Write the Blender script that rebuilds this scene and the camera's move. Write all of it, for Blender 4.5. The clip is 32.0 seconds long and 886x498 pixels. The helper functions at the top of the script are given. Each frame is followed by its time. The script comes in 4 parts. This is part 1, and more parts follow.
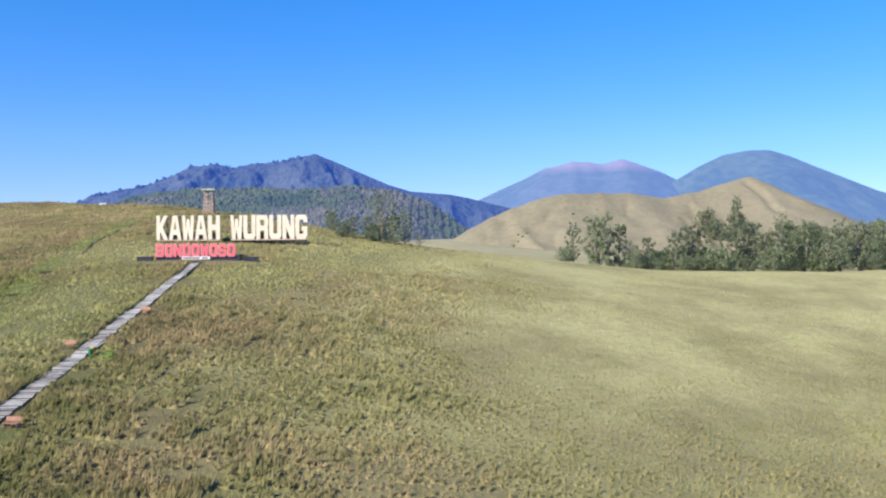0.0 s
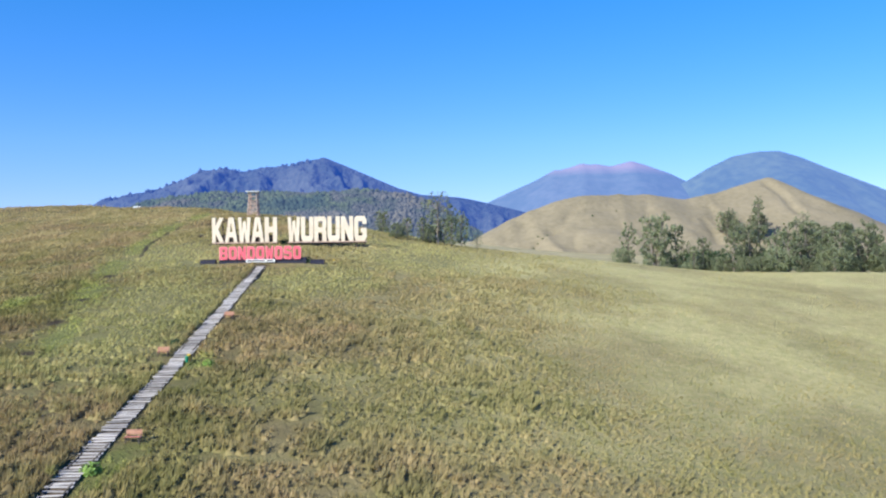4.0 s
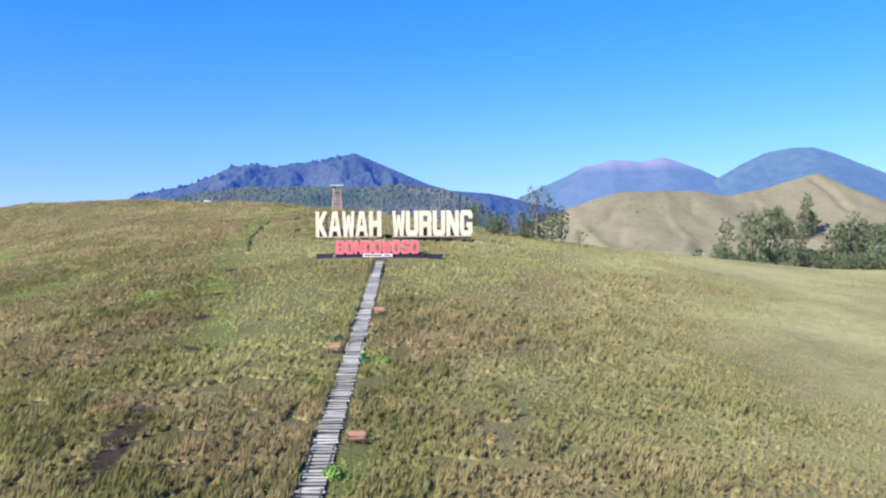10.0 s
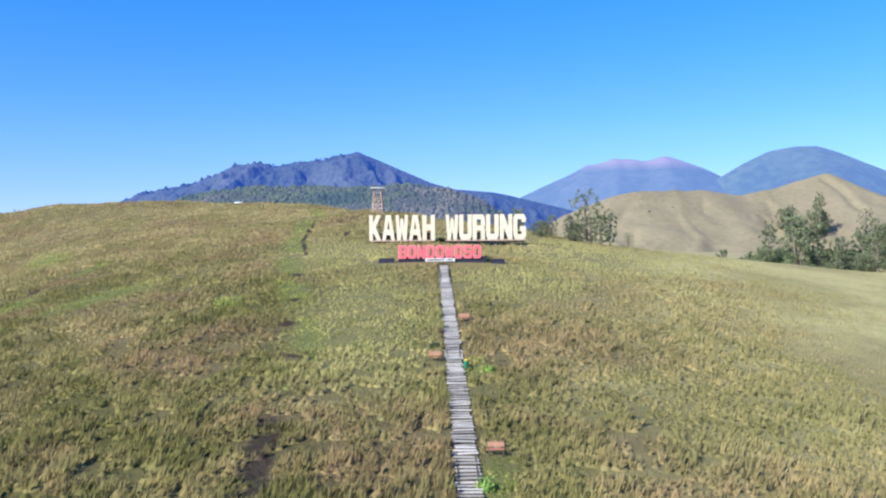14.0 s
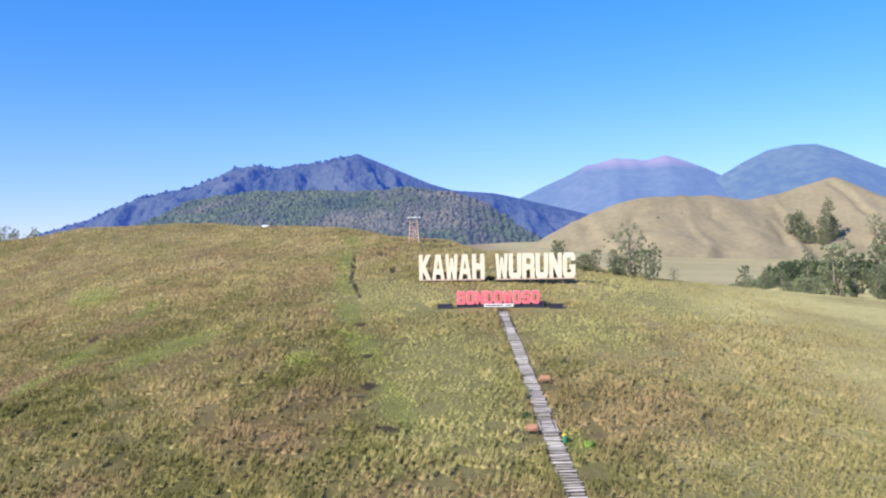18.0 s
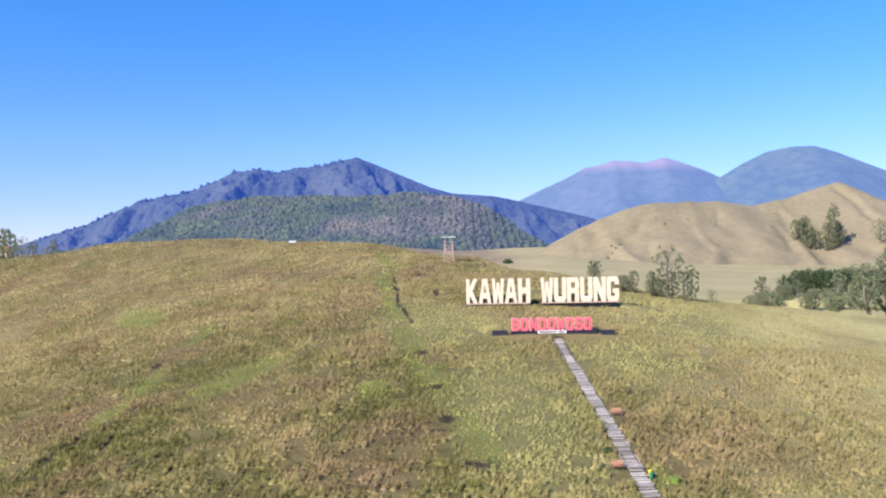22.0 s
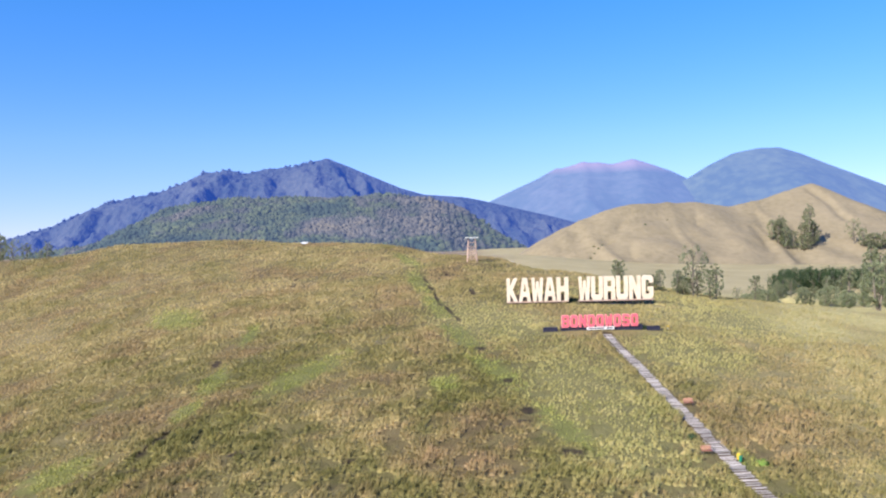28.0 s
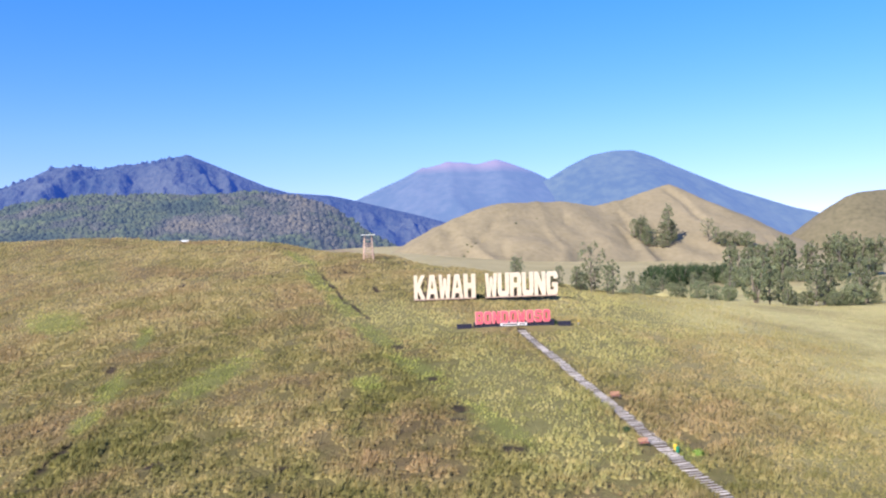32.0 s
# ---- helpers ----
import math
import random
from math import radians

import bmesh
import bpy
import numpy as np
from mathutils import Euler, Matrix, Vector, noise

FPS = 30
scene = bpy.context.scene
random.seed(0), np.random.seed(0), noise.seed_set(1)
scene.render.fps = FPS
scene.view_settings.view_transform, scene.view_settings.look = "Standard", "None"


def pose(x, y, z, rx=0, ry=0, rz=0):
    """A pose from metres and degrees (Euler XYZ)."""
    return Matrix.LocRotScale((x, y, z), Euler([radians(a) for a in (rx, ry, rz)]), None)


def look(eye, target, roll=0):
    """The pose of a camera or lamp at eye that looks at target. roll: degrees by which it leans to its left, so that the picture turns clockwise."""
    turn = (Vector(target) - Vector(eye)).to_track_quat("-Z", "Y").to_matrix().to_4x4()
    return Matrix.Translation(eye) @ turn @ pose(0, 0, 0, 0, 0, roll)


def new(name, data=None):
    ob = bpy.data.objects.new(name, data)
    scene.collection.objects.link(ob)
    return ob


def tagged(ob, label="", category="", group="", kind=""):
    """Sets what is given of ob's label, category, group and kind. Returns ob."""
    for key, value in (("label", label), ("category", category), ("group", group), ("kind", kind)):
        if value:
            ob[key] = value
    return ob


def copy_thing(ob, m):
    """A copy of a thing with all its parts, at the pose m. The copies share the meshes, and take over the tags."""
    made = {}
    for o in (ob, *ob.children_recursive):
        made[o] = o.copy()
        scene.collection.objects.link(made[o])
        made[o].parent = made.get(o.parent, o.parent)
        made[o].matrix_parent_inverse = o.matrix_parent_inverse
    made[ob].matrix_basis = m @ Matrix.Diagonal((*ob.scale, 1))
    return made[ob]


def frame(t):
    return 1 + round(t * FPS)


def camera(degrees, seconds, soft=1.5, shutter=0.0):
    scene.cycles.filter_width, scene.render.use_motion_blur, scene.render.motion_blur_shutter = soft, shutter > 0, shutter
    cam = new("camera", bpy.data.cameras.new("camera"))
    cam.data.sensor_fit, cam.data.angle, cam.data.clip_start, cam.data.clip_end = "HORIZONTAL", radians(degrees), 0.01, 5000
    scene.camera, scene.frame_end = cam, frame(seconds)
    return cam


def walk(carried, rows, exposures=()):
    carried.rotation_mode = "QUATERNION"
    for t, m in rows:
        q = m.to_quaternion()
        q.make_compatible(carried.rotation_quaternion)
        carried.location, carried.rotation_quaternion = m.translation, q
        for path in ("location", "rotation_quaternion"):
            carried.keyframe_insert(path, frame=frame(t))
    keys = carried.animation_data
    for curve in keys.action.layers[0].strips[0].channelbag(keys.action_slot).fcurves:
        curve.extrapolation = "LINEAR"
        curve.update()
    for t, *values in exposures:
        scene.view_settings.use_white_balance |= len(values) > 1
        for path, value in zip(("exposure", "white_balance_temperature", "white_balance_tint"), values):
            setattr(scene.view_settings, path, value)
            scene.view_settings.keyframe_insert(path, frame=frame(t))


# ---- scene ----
# ---- the camera and its way ----
cam = camera(55, 32.0, soft=2.2)
PATH = [
    (0, (45.259, -141.309, -1.110), (46.717, -41.322, -1.666), -0.455),
    (0.5, (44.038, -140.768, -1.137), (45.652, -40.782, -1.736), -0.490),
    (1, (42.897, -140.108, -1.158), (44.230, -40.118, -1.702), -0.544),
    (1.5, (41.755, -139.429, -1.229), (42.738, -39.435, -1.628), -0.640),
    (2, (40.689, -138.890, -1.266), (41.377, -38.893, -1.670), -0.745),
    (2.5, (39.664, -138.420, -1.252), (40.102, -38.422, -1.638), -0.756),
    (3, (38.556, -138.012, -1.234), (38.990, -38.013, -1.566), -0.769),
    (3.5, (37.449, -137.671, -1.242), (37.982, -37.673, -1.531), -0.772),
    (5.5, (33.180, -136.212, -1.224), (33.701, -36.213, -1.167), -0.600),
    (6, (32.109, -135.866, -1.247), (32.245, -35.866, -1.224), -0.707),
    (6.5, (31.019, -135.617, -1.275), (30.660, -35.618, -1.193), -0.782),
    (7, (29.936, -135.341, -1.285), (29.432, -35.342, -1.189), -0.841),
    (7.5, (28.886, -135.108, -1.264), (27.757, -35.114, -1.216), -0.799),
    (8, (27.859, -134.993, -1.270), (26.507, -35.002, -1.190), -0.743),
    (8.5, (26.827, -134.869, -1.282), (25.150, -34.883, -1.491), -0.653),
    (9, (25.756, -134.745, -1.276), (23.890, -34.763, -1.658), -0.645),
    (9.5, (24.700, -134.617, -1.276), (22.650, -34.639, -1.820), -0.584),
    (10, (23.627, -134.486, -1.282), (21.062, -34.521, -1.907), -0.468),
    (10.5, (22.566, -134.430, -1.313), (19.609, -34.476, -1.959), -0.381),
    (11, (21.522, -134.418, -1.329), (18.280, -34.473, -2.136), -0.311),
    (11.5, (20.555, -134.428, -1.341), (17.786, -34.469, -2.073), -0.488),
    (12, (19.567, -134.568, -1.324), (16.920, -34.605, -1.974), -0.575),
    (12.5, (18.548, -134.770, -1.307), (15.898, -34.808, -2.098), -0.418),
    (13, (17.527, -134.851, -1.318), (14.990, -34.887, -2.114), -0.485),
    (13.5, (16.466, -134.890, -1.153), (13.828, -34.929, -1.982), -0.442),
    (14, (15.388, -135.052, -0.391), (12.665, -35.092, -1.188), -0.448),
    (14.5, (14.349, -135.209, 0.578), (11.429, -35.255, -0.190), -0.561),
    (16.5, (10.352, -135.153, 3.961), (8.136, -35.181, 3.168), -0.705),
    (17, (9.366, -135.278, 4.673), (6.938, -35.311, 3.738), -0.822),
    (17.5, (8.375, -135.490, 5.341), (5.887, -35.525, 4.515), -0.854),
    (18, (7.412, -135.736, 5.955), (4.799, -35.773, 5.144), -0.933),
    (18.5, (6.466, -136.018, 6.621), (3.945, -36.053, 5.888), -1.071),
    (19, (5.498, -136.407, 7.262), (2.986, -36.441, 6.591), -1.018),
    (19.5, (4.490, -136.801, 7.903), (2.097, -36.831, 7.261), -0.971),
    (20, (3.529, -137.248, 8.564), (1.216, -37.276, 7.967), -1.081),
    (20.5, (2.554, -137.797, 9.189), (0.279, -37.825, 8.588), -1.085),
    (21, (1.541, -138.336, 9.605), (-0.673, -38.362, 9.014), -1.096),
    (21.5, (0.577, -138.771, 9.732), (-1.784, -38.800, 9.171), -1.222),
    (22, (-0.396, -139.144, 9.772), (-2.746, -39.174, 9.224), -1.141),
    (22.5, (-1.411, -139.539, 9.806), (-3.468, -39.562, 9.301), -1.135),
    (23, (-2.422, -139.959, 9.842), (-4.162, -39.975, 9.309), -1.079),
    (23.5, (-3.445, -140.386, 9.861), (-5.007, -40.400, 9.310), -1.158),
    (24, (-4.417, -140.800, 9.893), (-5.933, -40.813, 9.347), -1.166),
    (24.5, (-5.421, -141.228, 9.895), (-6.534, -41.235, 9.333), -1.116),
    (25, (-6.472, -141.656, 9.907), (-7.255, -41.660, 9.403), -1.200),
    (25.5, (-7.507, -142.039, 9.922), (-8.093, -42.042, 9.441), -1.167),
    (27.5, (-11.609, -143.781, 9.915), (-11.495, -43.782, 9.422), -1.252),
    (28, (-12.530, -143.660, 9.917), (-11.209, -43.670, 9.416), -1.316),
    (28.5, (-13.352, -143.314, 9.875), (-10.361, -43.360, 9.340), -1.400),
    (29, (-14.148, -142.830, 9.806), (-9.185, -42.955, 9.242), -1.429),
    (29.5, (-14.992, -142.243, 9.755), (-7.786, -42.504, 9.188), -1.443),
    (30, (-15.915, -141.726, 9.742), (-5.100, -42.316, 8.998), -1.661),
    (30.5, (-16.800, -141.444, 9.709), (-4.002, -42.270, 8.861), -1.466),
    (31, (-17.605, -141.177, 9.702), (-3.167, -42.229, 8.806), -1.430),
    (31.5, (-18.372, -140.831, 9.697), (-2.559, -42.094, 8.747), -1.543),
    (32, (-19.215, -140.477, 9.706), (-2.203, -41.939, 8.706), -1.443),
]
walk(cam, [(t, look(eye, target, roll)) for t, eye, target, roll in PATH],
     [(0, 0.80, 6250, 5), (6, 0.84, 6100, 4), (13, 0.88, 6050, 4), (17, 0.90, 6350, 8), (19, 0.91, 6530, 10), (28, 0.94, 6620, 12), (32, 0.95, 6620, 13)])

# ---- sky, sun, exposure ----
SUN_WAY = Vector((-0.65, -0.58, 0.60)).normalized()      # towards the sun
elev = math.asin(SUN_WAY.z)
world = bpy.data.worlds.new("sky")
scene.world = world
world.use_nodes = True
wn, wl = world.node_tree.nodes, world.node_tree.links
sky = wn.new("ShaderNodeTexSky")
sky.sky_type = 'NISHITA'
sky.sun_disc = False
sky.sun_elevation = elev
sky.sun_rotation = math.atan2(SUN_WAY.x, SUN_WAY.y)
sky.altitude, sky.air_density, sky.dust_density, sky.ozone_density = 1500, 1.15, 0.0, 3.0
hs = wn.new("ShaderNodeHueSaturation")
hs.inputs["Hue"].default_value, hs.inputs["Saturation"].default_value = 0.514, 1.36
tc, lift_up = wn.new("ShaderNodeTexCoord"), wn.new("ShaderNodeVectorMath")
lift_up.operation = 'MULTIPLY_ADD'
lift_up.inputs[1].default_value, lift_up.inputs[2].default_value = (1, 1, 1), (0, 0, 0.042)      # the hills stand above the haze of the plain
wl.new(tc.outputs["Generated"], lift_up.inputs[0])
wl.new(lift_up.outputs[0], sky.inputs["Vector"])
wl.new(sky.outputs[0], hs.inputs["Color"])
tint = wn.new("ShaderNodeMix")
tint.data_type, tint.blend_type = 'RGBA', 'MULTIPLY'
tint.inputs[0].default_value = 1.0
high, veil = wn.new("ShaderNodeSeparateXYZ"), wn.new("ShaderNodeValToRGB")      # thin haze greys the sky towards the horizon
veil.color_ramp.elements.new(0.12)
for stop, (at, shade) in zip(veil.color_ramp.elements, ((0.0, (0.715, 0.585, 0.785)), (0.12, (0.915, 0.848, 0.98)), (0.30, (0.885, 1.068, 1.045)))):
    stop.position, stop.color = at, (*shade, 1)
wl.new(tc.outputs["Generated"], high.inputs[0])
wl.new(high.outputs["Z"], veil.inputs[0])
wl.new(veil.outputs[0], tint.inputs[7])
wl.new(hs.outputs[0], tint.inputs[6])
wl.new(tint.outputs[2], wn["Background"].inputs["Color"])
wn["Background"].inputs["Strength"].default_value = 0.121
sun = new("sun", bpy.data.lights.new("sun", 'SUN'))
sun.data.energy, sun.data.angle, sun.data.color = 5.0, radians(0.53), (1.0, 0.91, 0.76)
sun.matrix_world = look((0, 0, 0), -SUN_WAY)


# ---- materials ----
def mat(name, stops, scale=1.0, fine=12.0, rough=0.85, metal=0.0, bump=0.3, depth=0.02, mix=0.5, haze_glow=None, spec=0.3):
    """Two scales of noise between the given colours, with fine relief. stops: (place, colour), ..."""
    m = bpy.data.materials.new(name)
    m.use_nodes = True
    n, l = m.node_tree.nodes, m.node_tree.links
    b = n["Principled BSDF"]
    b.inputs["Roughness"].default_value = rough
    b.inputs["Metallic"].default_value = metal
    b.inputs["Specular IOR Level"].default_value = spec
    g = n.new("ShaderNodeNewGeometry")
    a, c = n.new("ShaderNodeTexNoise"), n.new("ShaderNodeTexNoise")
    a.inputs["Scale"].default_value, c.inputs["Scale"].default_value = scale, fine
    a.inputs["Detail"].default_value = c.inputs["Detail"].default_value = 4
    for t in (a, c):
        l.new(g.outputs["Position"], t.inputs["Vector"])
    x = n.new("ShaderNodeMix")
    x.inputs[0].default_value = mix
    l.new(a.outputs["Fac"], x.inputs[2])
    l.new(c.outputs["Fac"], x.inputs[3])
    r = n.new("ShaderNodeValToRGB")
    e = r.color_ramp.elements
    while len(e) < len(stops):
        e.new(0.5)
    for k, (p, col) in zip(e, stops):
        k.position, k.color = p, (*col, 1)
    l.new(x.outputs[0], r.inputs[0])
    l.new(r.outputs[0], b.inputs["Base Color"])
    bp = n.new("ShaderNodeBump")
    bp.inputs["Strength"].default_value, bp.inputs["Distance"].default_value = bump, depth
    l.new(c.outputs["Fac"], bp.inputs["Height"])
    l.new(bp.outputs[0], b.inputs["Normal"])
    # emission that carries the haze in front of far hills
    if haze_glow:
        b.inputs["Emission Color"].default_value = (*haze_glow, 1)
        b.inputs["Emission Strength"].default_value = 1.0
    return m


def vary(m, amount=0.25):
    """Lets each object of a material differ a little in brightness."""
    n, l = m.node_tree.nodes, m.node_tree.links
    b = n["Principled BSDF"]
    src = b.inputs["Base Color"].links[0].from_socket
    o, h, mr = n.new("ShaderNodeObjectInfo"), n.new("ShaderNodeHueSaturation"), n.new("ShaderNodeMapRange")
    mr.inputs["To Min"].default_value, mr.inputs["To Max"].default_value = 1 - amount, 1 + amount
    l.new(o.outputs["Random"], mr.inputs["Value"])
    l.new(mr.outputs[0], h.inputs["Value"])
    l.new(src, h.inputs["Color"])
    l.new(h.outputs[0], b.inputs["Base Color"])
    return m


def see_through(m, share):
    """Lets thin blades and leaves pass on a share of the light that falls on their far side."""
    n, l = m.node_tree.nodes, m.node_tree.links
    b, out = n["Principled BSDF"], n["Material Output"]
    t, x = n.new("ShaderNodeBsdfTranslucent"), n.new("ShaderNodeMixShader")
    l.new(b.inputs["Base Color"].links[0].from_socket, t.inputs["Color"])
    x.inputs[0].default_value = share
    l.new(b.outputs[0], x.inputs[1])
    l.new(t.outputs[0], x.inputs[2])
    l.new(x.outputs[0], out.inputs["Surface"])
    return m


# bare earth and fresh green on the slope: x, y, half width, half length, turn in degrees
SOIL = [(0.3, -63.1, 1.2, 1.0, 10), (2.2, -79.1, 0.8, 1.3, -12), (2.6, -83.0, 1.1, 2.2, -14), (3.3, -86.8, 0.9, 1.8, -10), (3.9, -90.2, 0.8, 1.8, -8), (-42, 42, 0.6, 2.2, -8), (-41.4, 33, 0.5, 2.0, -8),
        (-44, -47.5, 0.6, 3.5, -12), (-44.5, -18.5, 0.7, 1.6, 0), (-33.3, -55.7, 1.0, 0.5, 0), (-44.3, -54.5, 1.0, 0.5, 0), (-13.9, 27, 0.30, 3.5, 8), (-13.1, 18.5, 0.44, 4.2, 12), (-12.0, 9.5, 0.36, 4.4, 5), (-11.2, 2.5, 0.46, 1.6, 11),
        (-10.0, -2, 0.34, 3.6, 13), (-8.6, -8, 0.42, 1.6, 14), (-6.2, -27.1, 0.8, 0.8, 0), (-3.6, -41, 0.7, 0.8, 0), (-2.4, -51, 0.9, 1.0, 20), (-3.3, -54.2, 0.9, 0.5, 0), (-5.2, 12, 0.5, 2.2, 8), (-9.4, 33, 0.5, 3.0, 8),
        (12, -21.0, 1.3, 1.0, 0), (-13.3, -48.6, 0.5, 0.5, 0), (-9.5, -85.6, 0.7, 0.7, 0), (-21, -60.6, 0.8, 0.5, 0)]
GREEN = [(-42.9, -26.5, 1.6, 6, 0), (-43.3, -38, 1.8, 4, 0), (-42.4, -4.9, 1.2, 6, 0), (-54, -51, 4.5, 3.5, 0), (-18.5, 60, 2.0, 18, 10), (-15.2, 24, 2.0, 14, 8), (-12, 2, 1.8, 9, 10), (-8.5, -20, 2.0, 9, 12),
         (-5, -36, 1.8, 8, 18), (-11.1, -40, 1.8, 3, 0), (0.5, -56, 1.6, 7, 14), (16.6, -88, 1.8, 3.5, 0), (16.2, -66, 1.2, 2.5, 0), (-62, 20, 4, 12, 30), (-30, -30, 3, 9, -30)]

# shorter, paler green grass round the signs: the same five numbers
LUSH = [(5, -50, 7.5, 26, 6), (21, -30, 9, 9, 0), (-4, -12, 9, 15, 10), (20, 9, 17, 7, 0), (34, -8, 9, 16, 0)]


def per_island(m, lo, hi):
    """Lets each joined piece of a material differ in brightness."""
    n, l = m.node_tree.nodes, m.node_tree.links
    b = n["Principled BSDF"]
    src = b.inputs["Base Color"].links[0].from_socket
    g, h, mr = n.new("ShaderNodeNewGeometry"), n.new("ShaderNodeHueSaturation"), n.new("ShaderNodeMapRange")
    mr.inputs["To Min"].default_value, mr.inputs["To Max"].default_value = lo, hi
    l.new(g.outputs["Random Per Island"], mr.inputs["Value"])
    l.new(mr.outputs[0], h.inputs["Value"])
    l.new(src, h.inputs["Color"])
    l.new(h.outputs[0], b.inputs["Base Color"])
    return m


def grass_material(name, lift, bump):
    """Dry, red-brown and green grass in drifts that follow the place, so that tufts and ground agree."""
    m = bpy.data.materials.new(name)
    m.use_nodes = True
    n, l = m.node_tree.nodes, m.node_tree.links
    b = n["Principled BSDF"]
    b.inputs["Roughness"].default_value = 0.8
    b.inputs["Specular IOR Level"].default_value = 0.15
    g = n.new("ShaderNodeNewGeometry")

    def noise_at(scale, detail, rough=0.6, shift=0.0):
        t = n.new("ShaderNodeTexNoise")
        t.inputs["Scale"].default_value, t.inputs["Detail"].default_value, t.inputs["Roughness"].default_value = scale, detail, rough
        v = n.new("ShaderNodeVectorMath")
        v.inputs[1].default_value = (shift, shift, 0)
        l.new(g.outputs["Position"], v.inputs[0])
        l.new(v.outputs[0], t.inputs["Vector"])
        return t.outputs["Fac"]

    def span(fac, a, c, lo=0.0, hi=1.0):
        x = n.new("ShaderNodeMapRange")
        for key, value in (("From Min", a), ("From Max", c), ("To Min", lo), ("To Max", hi)):
            x.inputs[key].default_value = value
        l.new(fac, x.inputs["Value"])
        return x.outputs[0]

    def ramp(fac, stops):
        r = n.new("ShaderNodeValToRGB")
        e = r.color_ramp.elements
        while len(e) < len(stops):
            e.new(0.5)
        for k, (p, col) in zip(e, stops):
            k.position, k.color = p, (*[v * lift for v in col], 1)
        l.new(fac, r.inputs[0])
        return r.outputs[0]

    def blend(fac, a, c):
        x = n.new("ShaderNodeMix")
        x.data_type = 'RGBA'
        l.new(fac, x.inputs[0])
        l.new(a, x.inputs[6])
        l.new(c, x.inputs[7])
        return x.outputs[2]

    def maths(op, a, c):
        x = n.new("ShaderNodeMath")
        x.operation = op
        for k, v in ((0, a), (1, c)):
            if isinstance(v, (int, float)):
                x.inputs[k].default_value = v
            else:
                l.new(v, x.inputs[k])
        return x.outputs[0]

    edge = span(noise_at(0.8, 3), 0.3, 0.7, -0.45, 0.45)

    def spots(places):
        total = None
        for x, y, rx, ry, turn in places:
            mp = n.new("ShaderNodeMapping")
            mp.vector_type = 'TEXTURE'
            mp.inputs["Location"].default_value = (x, y, 0)
            mp.inputs["Rotation"].default_value = (0, 0, radians(turn))
            mp.inputs["Scale"].default_value = (rx, ry, 1e6)
            l.new(g.outputs["Position"], mp.inputs["Vector"])
            ln = n.new("ShaderNodeVectorMath")
            ln.operation = 'LENGTH'
            l.new(mp.outputs[0], ln.inputs[0])
            f = span(maths('ADD', ln.outputs["Value"], edge), 1.25, 0.6)
            total = f if total is None else maths('MAXIMUM', total, f)
        return total

    sep = n.new("ShaderNodeSeparateXYZ")
    l.new(g.outputs["Position"], sep.inputs[0])
    fine = noise_at(0.40, 3, 0.6)
    green = ramp(fine, [(0.25, (0.152, 0.146, 0.051)), (0.75, (0.268, 0.248, 0.090))])
    dry = ramp(fine, [(0.25, (0.348, 0.288, 0.138)), (0.75, (0.510, 0.420, 0.205))])
    red = ramp(fine, [(0.25, (0.238, 0.176, 0.094)), (0.75, (0.388, 0.284, 0.152))])
    # sod lifts short grass back out of the ground's painted shade
    sod = 2.48 if bump else 1.0
    pale = ramp(noise_at(1.1, 5, 0.72, 60), [(0.34, (0.330 * sod, 0.318 * sod, 0.132 * sod)), (0.66, (0.480 * sod, 0.412 * sod, 0.210 * sod))])
    drift = maths('ADD', maths('MULTIPLY', noise_at(0.05, 4, 0.6), 0.68), maths('MULTIPLY', noise_at(0.28, 2, 0.5, 17), 0.32))
    drift = maths('ADD', drift, maths('MULTIPLY', span(sep.outputs["Y"], -80, 20, -0.10, 0.06), span(sep.outputs["X"], -30, 12, 1.25, 0.9)))
    col = blend(span(drift, 0.38, 0.66), green, dry)
    rusty = span(maths('ADD', noise_at(0.07, 4, 0.62, 40), span(sep.outputs["Y"], -50, -95, 0.0, 0.06)), 0.47, 0.62, 0, 0.75)
    col = blend(rusty, col, red)
    short = maths('MULTIPLY', span(maths('ADD', sep.outputs["X"], span(noise_at(0.03, 3), 0.3, 0.7, -20, 20)), 4, 58), span(sep.outputs["Y"], 260, 200))
    short = maths('MULTIPLY', short, span(sep.outputs["Y"], -100, -50, 0.35, 1.0))
    col = blend(maths('MULTIPLY', short, span(noise_at(0.06, 5, 0.66, 90), 0.34, 0.58, 0.50, 1.0)), col, pale)
    lush = ramp(noise_at(0.7, 4, 0.65, 30), [(0.3, (0.375, 0.362, 0.146)), (0.7, (0.530, 0.494, 0.215))])
    col = blend(maths('MULTIPLY', spots(LUSH), 0.72), col, lush)
    fresh = ramp(fine, [(0.3, (0.270, 0.310, 0.080)), (0.7, (0.42, 0.45, 0.140))])
    col = blend(maths('MULTIPLY', spots(GREEN), 0.70), col, fresh)
    col = blend(spots([(0, 86, 13, 14, 0)]), col, red)
    soil = ramp(fine, [(0.3, (0.050, 0.036, 0.030)), (0.7, (0.115, 0.085, 0.068))])
    col = blend(maths('MULTIPLY', spots(SOIL), 0.9), col, soil)
    tan = ramp(noise_at(0.03, 4), [(0.4, (0.74, 0.655, 0.37)), (0.6, (0.86, 0.75, 0.44))])
    col = blend(span(sep.outputs["Y"], 160, 240), col, tan)
    field = ramp(noise_at(0.02, 4), [(0.38, (0.36, 0.235, 0.225)), (0.46, (0.62, 0.50, 0.35)), (0.53, (0.52, 0.46, 0.29)), (0.60, (0.41, 0.25, 0.23))])
    col = blend(maths('MULTIPLY', span(sep.outputs["Y"], 320, 420), span(sep.outputs["X"], 48, 14)), col, field)
